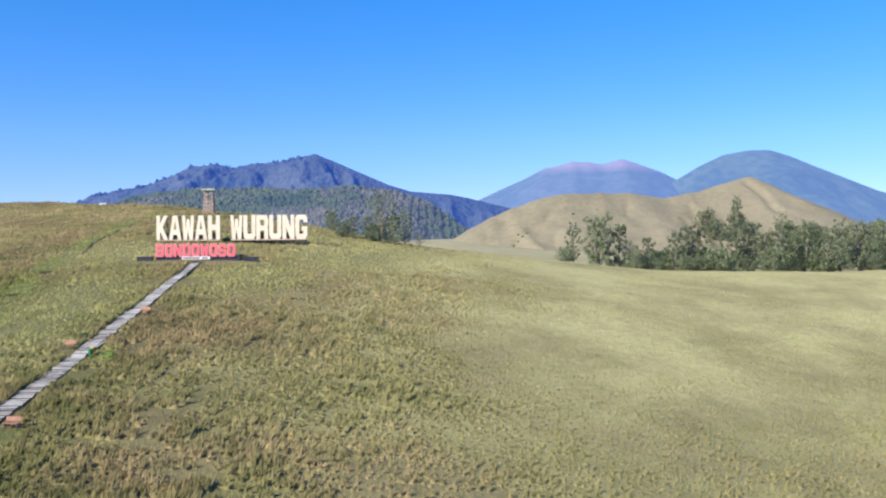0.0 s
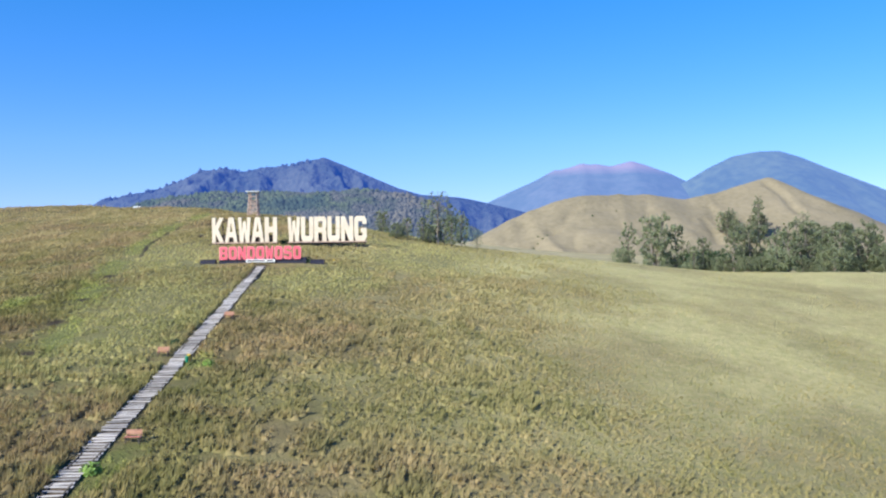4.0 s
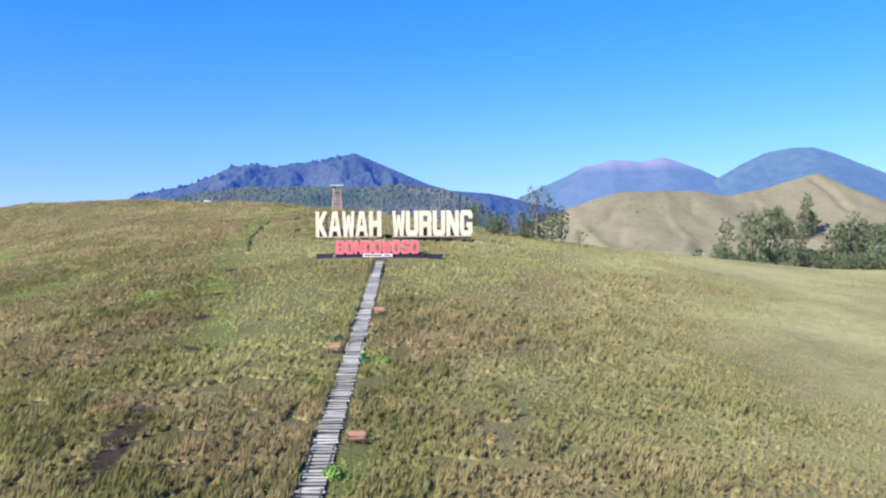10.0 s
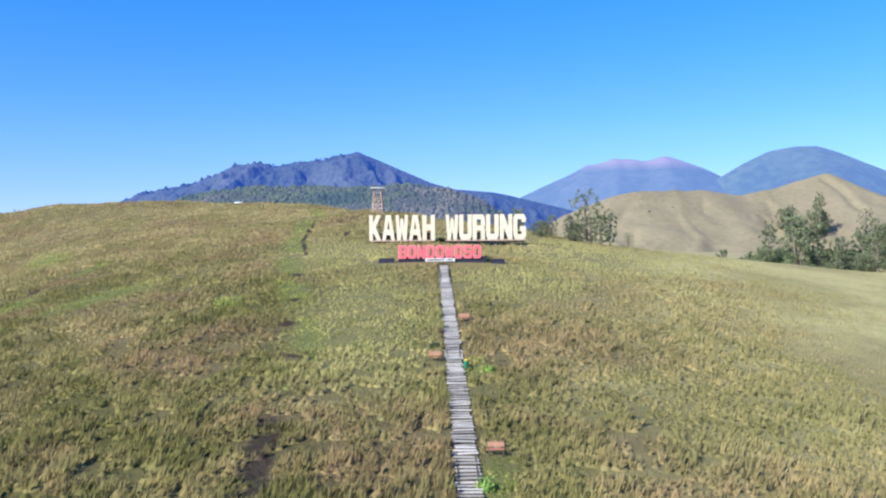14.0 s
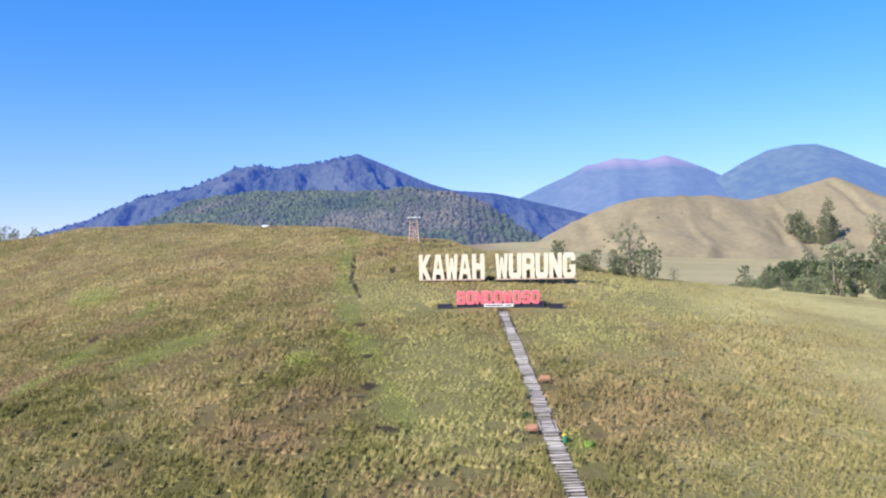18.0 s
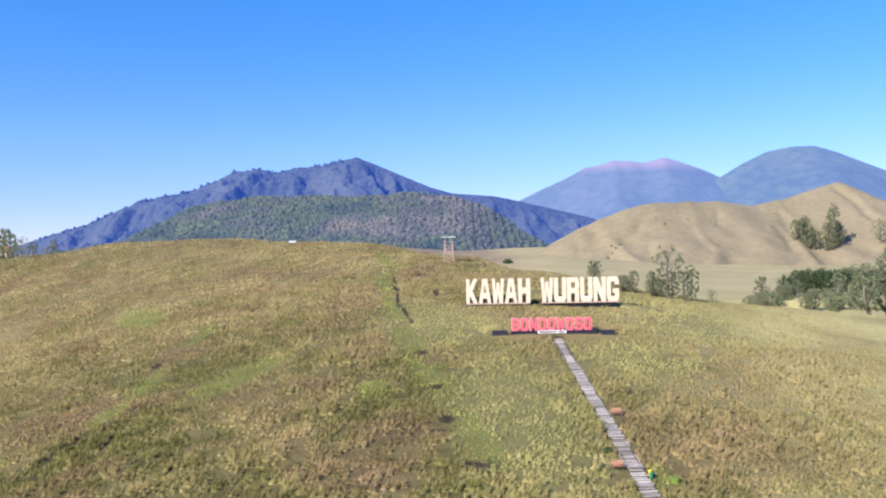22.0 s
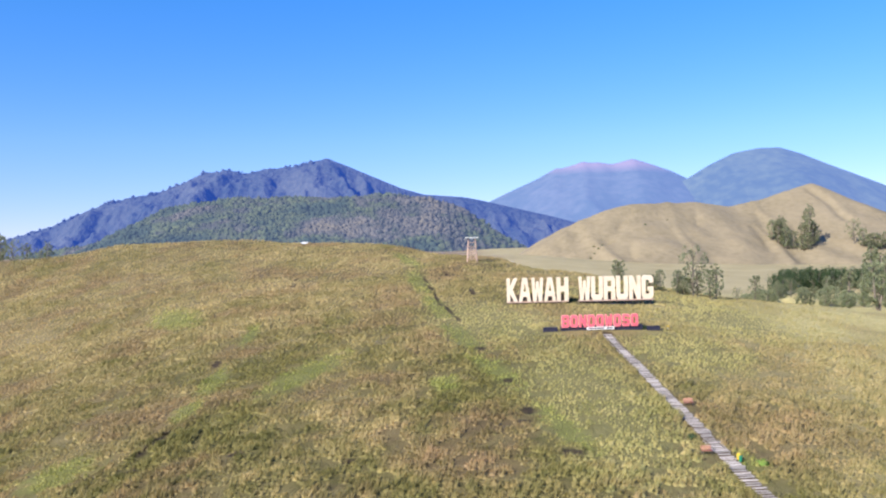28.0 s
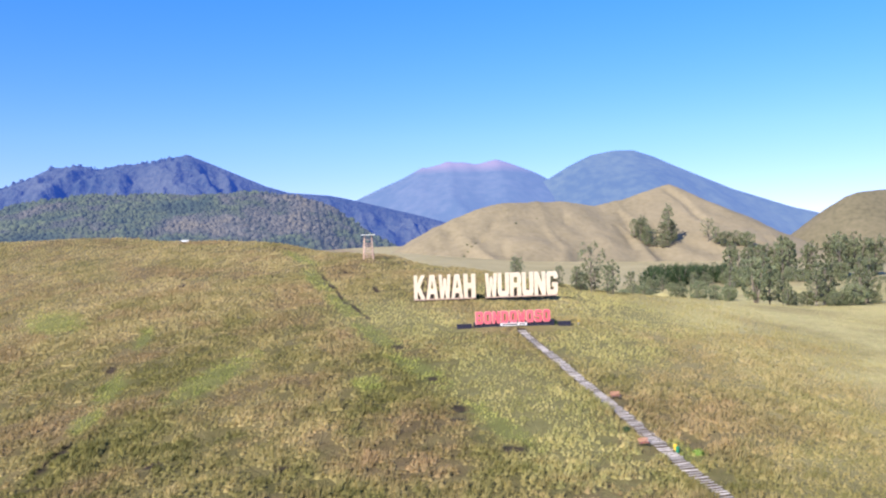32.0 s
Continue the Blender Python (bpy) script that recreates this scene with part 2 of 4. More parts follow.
    l.new(col, b.inputs["Base Color"])
    if bump:
        bp = n.new("ShaderNodeBump")
        bp.inputs["Strength"].default_value, bp.inputs["Distance"].default_value = 0.8, bump
        l.new(noise_at(2.6, 5, 0.7), bp.inputs["Height"])
        l.new(bp.outputs[0], b.inputs["Normal"])
    else:
        h = n.new("ShaderNodeHueSaturation")
        tone = n.new("ShaderNodeAttribute")
        tone.attribute_name = "tone"
        l.new(maths('MULTIPLY', span(tone.outputs["Fac"], 0, 1, 0.74, 1.30), span(g.outputs["Random Per Island"], 0, 1, 0.88, 1.12)), h.inputs["Value"])
        l.new(span(tone.outputs["Fac"], 0, 1, 0.512, 0.488), h.inputs["Hue"])
        l.new(col, h.inputs["Color"])
        l.new(h.outputs[0], b.inputs["Base Color"])
    return m


# ground colour held dark, as shade in the gaps between tufts
M_GROUND = grass_material("shaded_meadow_soil_and_grass", 0.42, 0.40)
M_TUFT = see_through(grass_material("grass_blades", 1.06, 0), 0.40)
M_WHITE = mat("white_sign_paint", [(0.3, (0.58, 0.48, 0.36)), (0.6, (0.72, 0.63, 0.50))], 0.6, 6, 0.35, bump=0.1, spec=0.5)
M_RED = mat("red_sign_paint", [(0.3, (0.60, 0.095, 0.14)), (0.7, (0.76, 0.17, 0.22))], 0.8, 8, 0.55, bump=0.1)
M_RIM = mat("pale_pink_rim_paint", [(0.3, (0.62, 0.30, 0.27)), (0.7, (0.76, 0.42, 0.38))], 0.8, 8, 0.55, bump=0.1)
M_PLINTH = mat("dark_blue_plinth_paint", [(0.3, (0.012, 0.013, 0.030)), (0.7, (0.03, 0.03, 0.055))], 1.5, 9, 0.6)
M_STEEL = mat("rusty_steel", [(0.3, (0.07, 0.045, 0.035)), (0.7, (0.16, 0.11, 0.085))], 2, 20, 0.7, 0.2)
M_PLANK = vary(mat("weathered_planks", [(0.3, (0.24, 0.222, 0.212)), (0.5, (0.38, 0.355, 0.338)), (0.75, (0.52, 0.485, 0.465))], 1.2, 14, 0.85), 0.38)
M_BEAM = mat("dark_beam_wood", [(0.3, (0.05, 0.04, 0.032)), (0.7, (0.12, 0.10, 0.08))], 2, 18)
M_BENCH = vary(mat("orange_bench_paint", [(0.3, (0.28, 0.10, 0.07)), (0.7, (0.40, 0.16, 0.11))], 2, 15, 0.2, bump=0.05, spec=0.8), 0.2)
# back slats paler than the seat: the sun's glare as colour
M_BACK = vary(mat("sunlit_bench_paint", [(0.3, (0.44, 0.22, 0.15)), (0.7, (0.58, 0.33, 0.24))], 2, 15, 0.2, bump=0.05, spec=0.8), 0.15)
M_TOWER = mat("bare_tower_wood", [(0.3, (0.36, 0.25, 0.20)), (0.7, (0.58, 0.44, 0.37))], 1.5, 14)
M_ROOF = mat("light_sheet_roof", [(0.3, (0.42, 0.46, 0.48)), (0.7, (0.6, 0.62, 0.62))], 1.5, 9, 0.5)
M_TILE = mat("orange_roof_tiles", [(0.3, (0.55, 0.20, 0.06)), (0.7, (0.72, 0.30, 0.10))], 1, 6, 0.7)
M_BARK = mat("grey_bark", [(0.3, (0.10, 0.085, 0.07)), (0.7, (0.27, 0.24, 0.20))], 1.5, 9)
M_LEAF = vary(mat("grey_green_leaves", [(0.3, (0.105, 0.138, 0.072)), (0.5, (0.200, 0.232, 0.130)), (0.72, (0.335, 0.350, 0.215))], 0.5, 3.0, 0.7, bump=0), 0.2)
M_LEAF = see_through(M_LEAF, 0.4)
M_LEAF_DARK = see_through(mat("dark_green_leaves", [(0.3, (0.022, 0.045, 0.018)), (0.7, (0.06, 0.10, 0.038))], 0.5, 3.0, 0.6, bump=0), 0.2)
M_LEAF_BRIGHT = mat("fresh_green_leaves", [(0.3, (0.10, 0.19, 0.03)), (0.7, (0.22, 0.33, 0.07))], 2, 9, 0.7, bump=0)
M_HILL = mat("dry_hill_grass", [(0.32, (0.160, 0.138, 0.088)), (0.45, (0.204, 0.174, 0.114)), (0.68, (0.252, 0.214, 0.144))], 0.018, 0.22, 0.9, bump=0.5, depth=1.2)
M_HILL_DARK = mat("olive_hill_scrub", [(0.32, (0.085, 0.078, 0.050)), (0.45, (0.125, 0.112, 0.070)), (0.68, (0.175, 0.150, 0.100))], 0.018, 0.22, 0.9, bump=0.5, depth=1.2)
# bluish emission stands for the haze over the wooded hill
M_FOREST = per_island(mat("far_forest_canopy", [(0.34, (0.018, 0.034, 0.026)), (0.43, (0.030, 0.046, 0.030)), (0.48, (0.058, 0.074, 0.034)), (0.53, (0.042, 0.048, 0.042)), (0.58, (0.076, 0.072, 0.066)), (0.66, (0.104, 0.092, 0.068))], 0.009, 0.035, 0.9, bump=0.6, depth=2.5, mix=0.25, haze_glow=(0.024, 0.038, 0.080)), 0.75, 1.25)
# haze of distance put into the far mountains as blue emission
M_MT_A = mat("wooded_mountain", [(0.35, (0.016, 0.030, 0.030)), (0.65, (0.066, 0.078, 0.066))], 0.004, 0.05, 0.95, bump=1.0, depth=14, haze_glow=(0.008, 0.030, 0.178))
M_MT_B = mat("bare_volcano_rim", [(0.4, (0.03, 0.045, 0.05)), (0.6, (0.06, 0.07, 0.075))], 0.002, 0.02, 0.95, bump=0.4, depth=8, haze_glow=(0.064, 0.114, 0.285))
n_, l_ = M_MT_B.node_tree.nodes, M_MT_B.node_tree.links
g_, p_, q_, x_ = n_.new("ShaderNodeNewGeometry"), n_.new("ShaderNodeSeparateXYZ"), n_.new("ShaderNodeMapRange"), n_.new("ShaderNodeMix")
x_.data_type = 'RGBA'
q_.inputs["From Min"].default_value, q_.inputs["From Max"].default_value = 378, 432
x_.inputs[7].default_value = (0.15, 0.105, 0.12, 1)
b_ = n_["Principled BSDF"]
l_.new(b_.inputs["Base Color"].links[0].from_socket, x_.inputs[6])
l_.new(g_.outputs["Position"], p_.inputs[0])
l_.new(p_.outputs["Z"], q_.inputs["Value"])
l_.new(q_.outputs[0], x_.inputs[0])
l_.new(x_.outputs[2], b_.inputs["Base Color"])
# the cone gets its distance haze as blue emission too
M_MT_C = mat("green_volcano_cone", [(0.40, (0.022, 0.038, 0.034)), (0.60, (0.055, 0.074, 0.050))], 0.003, 0.02, 0.95, bump=0.5, depth=8, haze_glow=(0.056, 0.104, 0.272))
M_SIGNLINE = mat("label_white", [(0.3, (0.7, 0.7, 0.7)), (0.7, (0.82, 0.82, 0.82))], 2, 9, 0.6, bump=0)
M_GREEN = mat("green_plastic", [(0.3, (0.015, 0.16, 0.09)), (0.7, (0.03, 0.24, 0.13))], 3, 20, 0.4, bump=0)
M_YELLOW = mat("yellow_plastic", [(0.3, (0.62, 0.42, 0.03)), (0.7, (0.75, 0.52, 0.06))], 3, 20, 0.4, bump=0)
M_EARTH_SHADE = mat("dark_earth_and_gap_shade", [(0.3, (0.055, 0.040, 0.030)), (0.7, (0.13, 0.095, 0.065))], 0.8, 6, 0.95, bump=0.8, depth=0.1)


# ---- building helpers ----
def mesh_object(name, bm, material):
    me = bpy.data.meshes.new(name)
    bm.normal_update()
    bm.to_mesh(me)
    bm.free()
    me.materials.append(material)
    return new(name, me)


def part(name, bm, material, parent, label=""):
    ob = mesh_object(name, bm, material)
    ob.parent = parent
    return tagged(ob, label)


def empty(name, m, label, category, group="", kind=""):
    e = new(name)
    e.matrix_world = m
    return tagged(e, label, category, group, kind)


def box(x0, y0, z0, x1, y1, z1, bevel=0.0, bm=None):
    bm = bm or bmesh.new()
    made = bmesh.ops.create_cube(bm, size=1, matrix=Matrix.LocRotScale(((x0 + x1) / 2, (y0 + y1) / 2, (z0 + z1) / 2), None, (x1 - x0, y1 - y0, z1 - z0)))
    if bevel:
        edges = {e for v in made["verts"] for e in v.link_edges}
        bmesh.ops.bevel(bm, geom=list(edges), offset=bevel, segments=1, affect='EDGES')
    return bm


def beam(a, b, w, d, bm=None):
    """A square bar from a to b."""
    bm = bm or bmesh.new()
    a, b = Vector(a), Vector(b)
    q = (b - a).to_track_quat('Z', 'Y').to_matrix().to_4x4()
    bmesh.ops.create_cube(bm, size=1, matrix=Matrix.Translation((a + b) / 2) @ q @ Matrix.Diagonal((w, d, (b - a).length, 1)))
    return bm


def tube(points, radii, sides=7, bm=None):
    """A tapered tube along points."""
    bm = bm or bmesh.new()
    rings = []
    for i, (p, r) in enumerate(zip(points, radii)):
        p = Vector(p)
        q = Vector(points[min(i + 1, len(points) - 1)]) - Vector(points[max(i - 1, 0)])
        rot = q.to_track_quat('Z', 'Y')
        rings.append([bm.verts.new(p + rot @ Vector((r * math.cos(k * math.tau / sides), r * math.sin(k * math.tau / sides), 0))) for k in range(sides)])
    for r0, r1 in zip(rings, rings[1:]):
        for k in range(sides):
            bm.faces.new((r0[k], r0[(k + 1) % sides], r1[(k + 1) % sides], r1[k]))
    bm.faces.new(rings[0][::-1])
    bm.faces.new(rings[-1])
    return bm


def quick_mesh(name, verts, faces, material, smooth=False):
    """A mesh from numpy arrays; faces all with the same number of corners."""
    me = bpy.data.meshes.new(name)
    k = faces.shape[1]
    me.vertices.add(len(verts))
    me.vertices.foreach_set("co", np.asarray(verts, np.float32).ravel())
    me.loops.add(faces.size)
    me.loops.foreach_set("vertex_index", np.asarray(faces, np.int32).ravel())
    me.polygons.add(len(faces))
    me.polygons.foreach_set("loop_start", np.arange(0, faces.size, k, dtype=np.int32))
    me.update(calc_edges=True)
    if smooth:
        me.polygons.foreach_set("use_smooth", np.ones(len(faces), bool))
    me.materials.append(material)
    return new(name, me)


def smooth_step(a, b, x):
    t = np.clip((x - a) / (b - a), 0, 1)
    return t * t * (3 - 2 * t)




def value_noise(x, y, scale, seed=0):
    """Smooth noise from 0 to 1 on numpy arrays."""
    x, y = np.asarray(x, float) / scale, np.asarray(y, float) / scale
    i, j = np.floor(x), np.floor(y)
    u, v = x - i, y - j
    u, v = u * u * (3 - 2 * u), v * v * (3 - 2 * v)

    def at(a, b):
        s = np.sin(a * 127.1 + b * 311.7 + seed * 74.7) * 43758.5453
        return s - np.floor(s)
    return (at(i, j) * (1 - u) + at(i + 1, j) * u) * (1 - v) + (at(i, j + 1) * (1 - u) + at(i + 1, j + 1) * u) * v


# ---- the ground: one sheet out to the horizon ----
def ground_height(x, y):
    x, y = np.asarray(x, float), np.asarray(y, float)
    brow = 106 + 42 * smooth_step(-45, -95, x) - 8 * smooth_step(-45, -10, x) - 60 * smooth_step(-6, 12, x) - 18 * smooth_step(12, 50, x) - 6 * smooth_step(10, 40, x) * (1 - smooth_step(85, 120, x))      # where the meadow turns down
    over = np.clip(y - brow + 12, 0, 24)
    u, v = np.clip(x, -125, 140) / 100, np.clip(np.minimum(y - over * over / 48, brow), -130, 118) / 100
    p = (-0.37 + 0.85 * u + 14.02 * v - 14.42 * u * u - 3.51 * u * v - 3.75 * v * v + 3.23 * u ** 3 + 4.27 * u * u * v - 4.47 * u * v * v
         - 2.27 * v ** 3 + 2.24 * u ** 4 - 0.07 * u ** 3 * v + 1.35 * u * u * v * v - 2.02 * u * v ** 3 + 0.68 * v ** 4)
    far = 2 - 16 * smooth_step(-120, 20, x)
    k = np.maximum(smooth_step(brow - 4, brow + 130, y), np.maximum(smooth_step(145, 300, x), smooth_step(-125, -300, x)))
    k = np.maximum(k, smooth_step(-150, -400, y))
    far = far + 11 * np.exp(-((x - 35) / 75) ** 2 - ((y - 430) / 120) ** 2) + 19 * np.exp(-((x - 80) / 190) ** 2 - ((y - 820) / 330) ** 2)
    p = p + 0.6 * np.exp(-((x + 3.5) / 7) ** 2 - ((y - 47) / 8) ** 2)
    p = p - 0.9 * smooth_step(12, 45, x) * (1 - smooth_step(80, 118, x)) * smooth_step(-25, 12, y)
    p = p - 2.0 * smooth_step(-26, -8, x) * smooth_step(60, 92, y) * (1 - smooth_step(0, 10, x))
    p = p - (0.9 * smooth_step(-50, -66, x) + 3.2 * smooth_step(-104, -138, x)) * smooth_step(40, 110, y)
    p = p * (1 - k) + far * k
    return p + 5 * np.exp(-((x + 241) / 22) ** 2 - ((y - 300) / 22) ** 2) + 3.2 * np.exp(-((x - 110) / 9) ** 2 - ((y - 143.5) / 8) ** 2)


def ground_relief(x, y):
    near = 1 - smooth_step(200, 500, np.hypot(x, y))
    tread = (value_noise(x * 0.45 + y * 0.25, y * 0.9 - x * 0.35, 3.6, 5) - 0.5) * 0.55      # cattle steps along the slope
    tread = tread * smooth_step(4, -8, x) * smooth_step(-115, -80, y)
    return near * ((value_noise(x, y, 9, 1) - 0.5) * (0.5 - 0.36 * smooth_step(15, 60, x)) + (value_noise(x, y, 2.3, 2) - 0.5) * 0.10 + tread)


def gz(x, y):
    return float(ground_height(x, y) + ground_relief(x, y))


def axis(lo, hi, step):
    inner = np.arange(lo, hi + step, step)
    out, d, p = [], step, 0.0
    while hi + p < 4900:
        d *= 1.25
        p += d
        out.append(p)
    out = np.array(out)
    return np.concatenate([lo - out[::-1], inner, hi + out])


gx, gy = axis(-140, 150, 1.2), axis(-150, 130, 1.2)
X, Y = np.meshgrid(gx, gy)
Z = ground_height(X, Y) + ground_relief(X, Y)
nx, ny = len(gx), len(gy)
idx = np.arange(nx * ny).reshape(ny, nx)
quads = np.stack([idx[:-1, :-1], idx[:-1, 1:], idx[1:, 1:], idx[1:, :-1]], -1).reshape(-1, 4)
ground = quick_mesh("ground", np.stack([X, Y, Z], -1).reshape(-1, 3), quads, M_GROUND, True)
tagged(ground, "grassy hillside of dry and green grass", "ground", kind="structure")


# ---- hills and mountains ----
def ridge_hill(name, crest, flank, material, step, reach, rough, label, category, seed, sharp=0.6, spurs=0.8, gullies=(), squeeze=1.0):
    """A hill whose crest follows a line of (x, y, z); its flanks fall away with the given slope."""
    c = np.array(crest, float)
    s = np.concatenate([[0], np.cumsum(np.hypot(*np.diff(c[:, :2], axis=0).T))])
    t = np.arange(0, s[-1], step)
    line = np.stack([np.interp(t, s, c[:, k]) for k in range(3)], -1)
    x0, x1, y0, y1 = c[:, 0].min() - reach, c[:, 0].max() + reach, c[:, 1].min() - reach, c[:, 1].max() + reach * 0.6
    xs, ys = np.arange(x0, x1, step), np.arange(y0, y1, step)
    x, y = np.meshgrid(xs, ys)
    spur = 1 - np.abs(2 * value_noise(x + (value_noise(x, y, rough * 4, seed + 7) - 0.5) * rough * 3, y * 0.22, rough * 3.2, seed) - 1)
    wob = (value_noise(x, y, rough * 7, seed) - 0.5) * rough * 1.6 + (spur - 0.6) * rough * spurs
    z = np.full(x.shape, -1e9)
    for px, py, pz in line:
        d = np.hypot((x - px) * squeeze, y - py)
        z = np.maximum(z, pz - flank * np.sqrt(d * d + (d * 0.0 + rough * sharp) ** 2) + flank * rough * sharp)
    fade = np.clip((line[:, 2].max() + 10 - z) / (rough * 10), 0, 1)
    z = z + wob * fade * flank * 0.8 + (value_noise(x, y, rough * 2.2, seed + 3) - 0.5) * rough * 0.5 * fade
    for ax, ay, bx, by, wide, deep in gullies:
        bend = (value_noise(x, y, 25, seed + 9) - 0.5) * 7
        f = np.clip(((x - ax) * (bx - ax) + (y - ay) * (by - ay)) / ((bx - ax) ** 2 + (by - ay) ** 2), 0, 1)
        d = np.hypot(x + bend - ax - f * (bx - ax), y - ay - f * (by - ay))
        z = z - deep * np.exp(-(d / wide) ** 2)
    h, w = x.shape
    i = np.arange(h * w).reshape(h, w)
    q = np.stack([i[:-1, :-1], i[:-1, 1:], i[1:, 1:], i[1:, :-1]], -1).reshape(-1, 4)
    keep = (z.reshape(-1)[q] > -40).any(1)
    ob = quick_mesh(name, np.stack([x, y, z], -1).reshape(-1, 3), q[keep], material, True)
    return tagged(ob, label, category, kind="structure"), (xs, ys, z)


HILL = [(58, 540, -4), (88, 550, 12), (110, 561, 25), (136, 572, 36), (158, 580, 40.5), (190, 589, 42), (218, 597, 42), (254, 608, 38.5), (281, 616, 43), (308, 624, 51), (328, 632, 56), (338, 636, 58.5), (352, 618, 48), (370, 590, 32), (384, 562, 16), (370, 590, 32), (352, 618, 48), (338, 636, 58.5), (358, 643, 52), (381, 650, 41), (424, 660, 23), (470, 668, 4)]
ridge_hill("hill_dry", HILL, 0.50, M_HILL, 2.6, 150, 7, "bare rounded hill of dry tan grass", "hill", 11, 0.25, 1.3,
           [(107, 500, 124, 520, 2.6, 2.2), (124, 520, 155, 565, 3.0, 1.6), (140, 493, 142, 511, 3.5, 1.4), (206, 553, 213, 578, 3.5, 1.5), (333, 622, 338, 567, 4.0, 2.6), (253, 519, 256, 561, 4, 2.0), (264, 557, 269, 586, 3.5, 1.6)])
HILL_SIDE = [(440, 600, -6), (468, 600, 10), (486, 600, 23), (499, 600, 38), (514, 602, 47), (542, 605, 49), (640, 620, 50), (760, 640, 20)]
ridge_hill("hill_side", HILL_SIDE, 0.75, M_HILL_DARK, 6, 150, 7, "steeper hill of olive brown grass and scrub", "hill", 12)
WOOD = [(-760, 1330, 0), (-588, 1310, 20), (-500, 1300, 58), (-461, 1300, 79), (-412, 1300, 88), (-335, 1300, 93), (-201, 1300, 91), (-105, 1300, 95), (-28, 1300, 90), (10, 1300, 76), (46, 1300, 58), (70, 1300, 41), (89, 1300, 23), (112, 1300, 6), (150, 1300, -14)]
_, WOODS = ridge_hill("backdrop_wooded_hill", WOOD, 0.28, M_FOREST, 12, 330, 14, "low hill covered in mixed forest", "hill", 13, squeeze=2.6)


def mountain(name, profile, far, flank, material, step, ribs, deep, label, seed, shaggy=0.0):
    """A far mountain whose skyline follows (x, z); ribs and gullies run down its face."""
    px, pz = np.array(profile, float).T
    xs, ys = np.arange(px[0], px[-1], step), far - np.arange(900, -260, -step)
    x, y = np.meshgrid(xs, ys)
    d = np.abs(far - y)
    bend = (value_noise(x, y, ribs * 5, seed + 1) - 0.5) * np.minimum(d, ribs * 4)

    def rib(wide, k):
        return 1 - np.abs(2 * value_noise(x + bend * 0.8, y * 0.16 + x * 0.05, wide, seed + k) - 1)
    z = np.interp(x + bend * 0.5, px, pz) - flank * d * (0.9 + 0.2 * value_noise(x, y, ribs * 3, seed + 2))
    fall = smooth_step(0, ribs * 1.6, d)
    z = z + deep * fall * ((rib(ribs, 3) - 0.62) * 1.1 + (rib(ribs * 0.42, 4) - 0.55) * 0.55 + (value_noise(x, y, ribs * 0.3, seed + 5) - 0.5) * 0.45 + (value_noise(x, y, ribs * 0.8, seed + 8) - 0.5) * 0.9)
    z = z + shaggy * (value_noise(x, y, step * 1.6, seed + 6) - 0.6) * smooth_step(-350, -650, x)
    h, w = x.shape
    i = np.arange(h * w).reshape(h, w)
    q = np.stack([i[:-1, :-1], i[:-1, 1:], i[1:, 1:], i[1:, :-1]], -1).reshape(-1, 4)
    keep = (z.reshape(-1)[q] > -60).any(1)
    ob = quick_mesh(name, np.stack([x, y, z], -1).reshape(-1, 3), q[keep], material, True)
    return tagged(ob, label, "mountain", kind="structure"), (xs, ys, z)


MT_A = [(-2600, -40), (-2220, 21), (-1999, 85), (-1806, 136), (-1559, 240), (-1394, 272), (-1285, 289), (-1176, 333), (-1107, 367), (-985, 386), (-877, 368), (-796, 388), (-687, 394), (-579, 411), (-503, 434), (-431, 405), (-311, 352), (-151, 282), (-45, 250), (143, 234), (222, 218), (382, 178), (567, 132), (752, 80), (950, 10)]
MT_B = [(-250, -60), (70, 106), (276, 226), (449, 306), (575, 360), (668, 410), (690, 424), (712, 420), (794, 440), (841, 458), (880, 450), (930, 452), (985, 442), (1012, 440), (1121, 468), (1199, 444), (1338, 394), (1476, 326), (1691, 234), (1968, 136)]
MT_C = [(500, -20), (822, 94), (1148, 230), (1397, 344), (1515, 413), (1650, 476), (1786, 501), (1906, 503), (2025, 467), (2163, 410), (2513, 274), (2872, 186), (3092, 150), (3497, 95), (4000, 50), (4700, 0)]
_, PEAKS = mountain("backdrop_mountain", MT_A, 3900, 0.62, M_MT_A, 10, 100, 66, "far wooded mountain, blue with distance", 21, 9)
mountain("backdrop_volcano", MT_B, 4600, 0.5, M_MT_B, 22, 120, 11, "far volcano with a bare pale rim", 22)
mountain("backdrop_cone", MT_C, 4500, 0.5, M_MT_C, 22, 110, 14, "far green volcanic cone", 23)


# ---- grass ----
BENCHES = [(17.1, -83.9), (12.75, -64.5), (15.1, -51.2)]


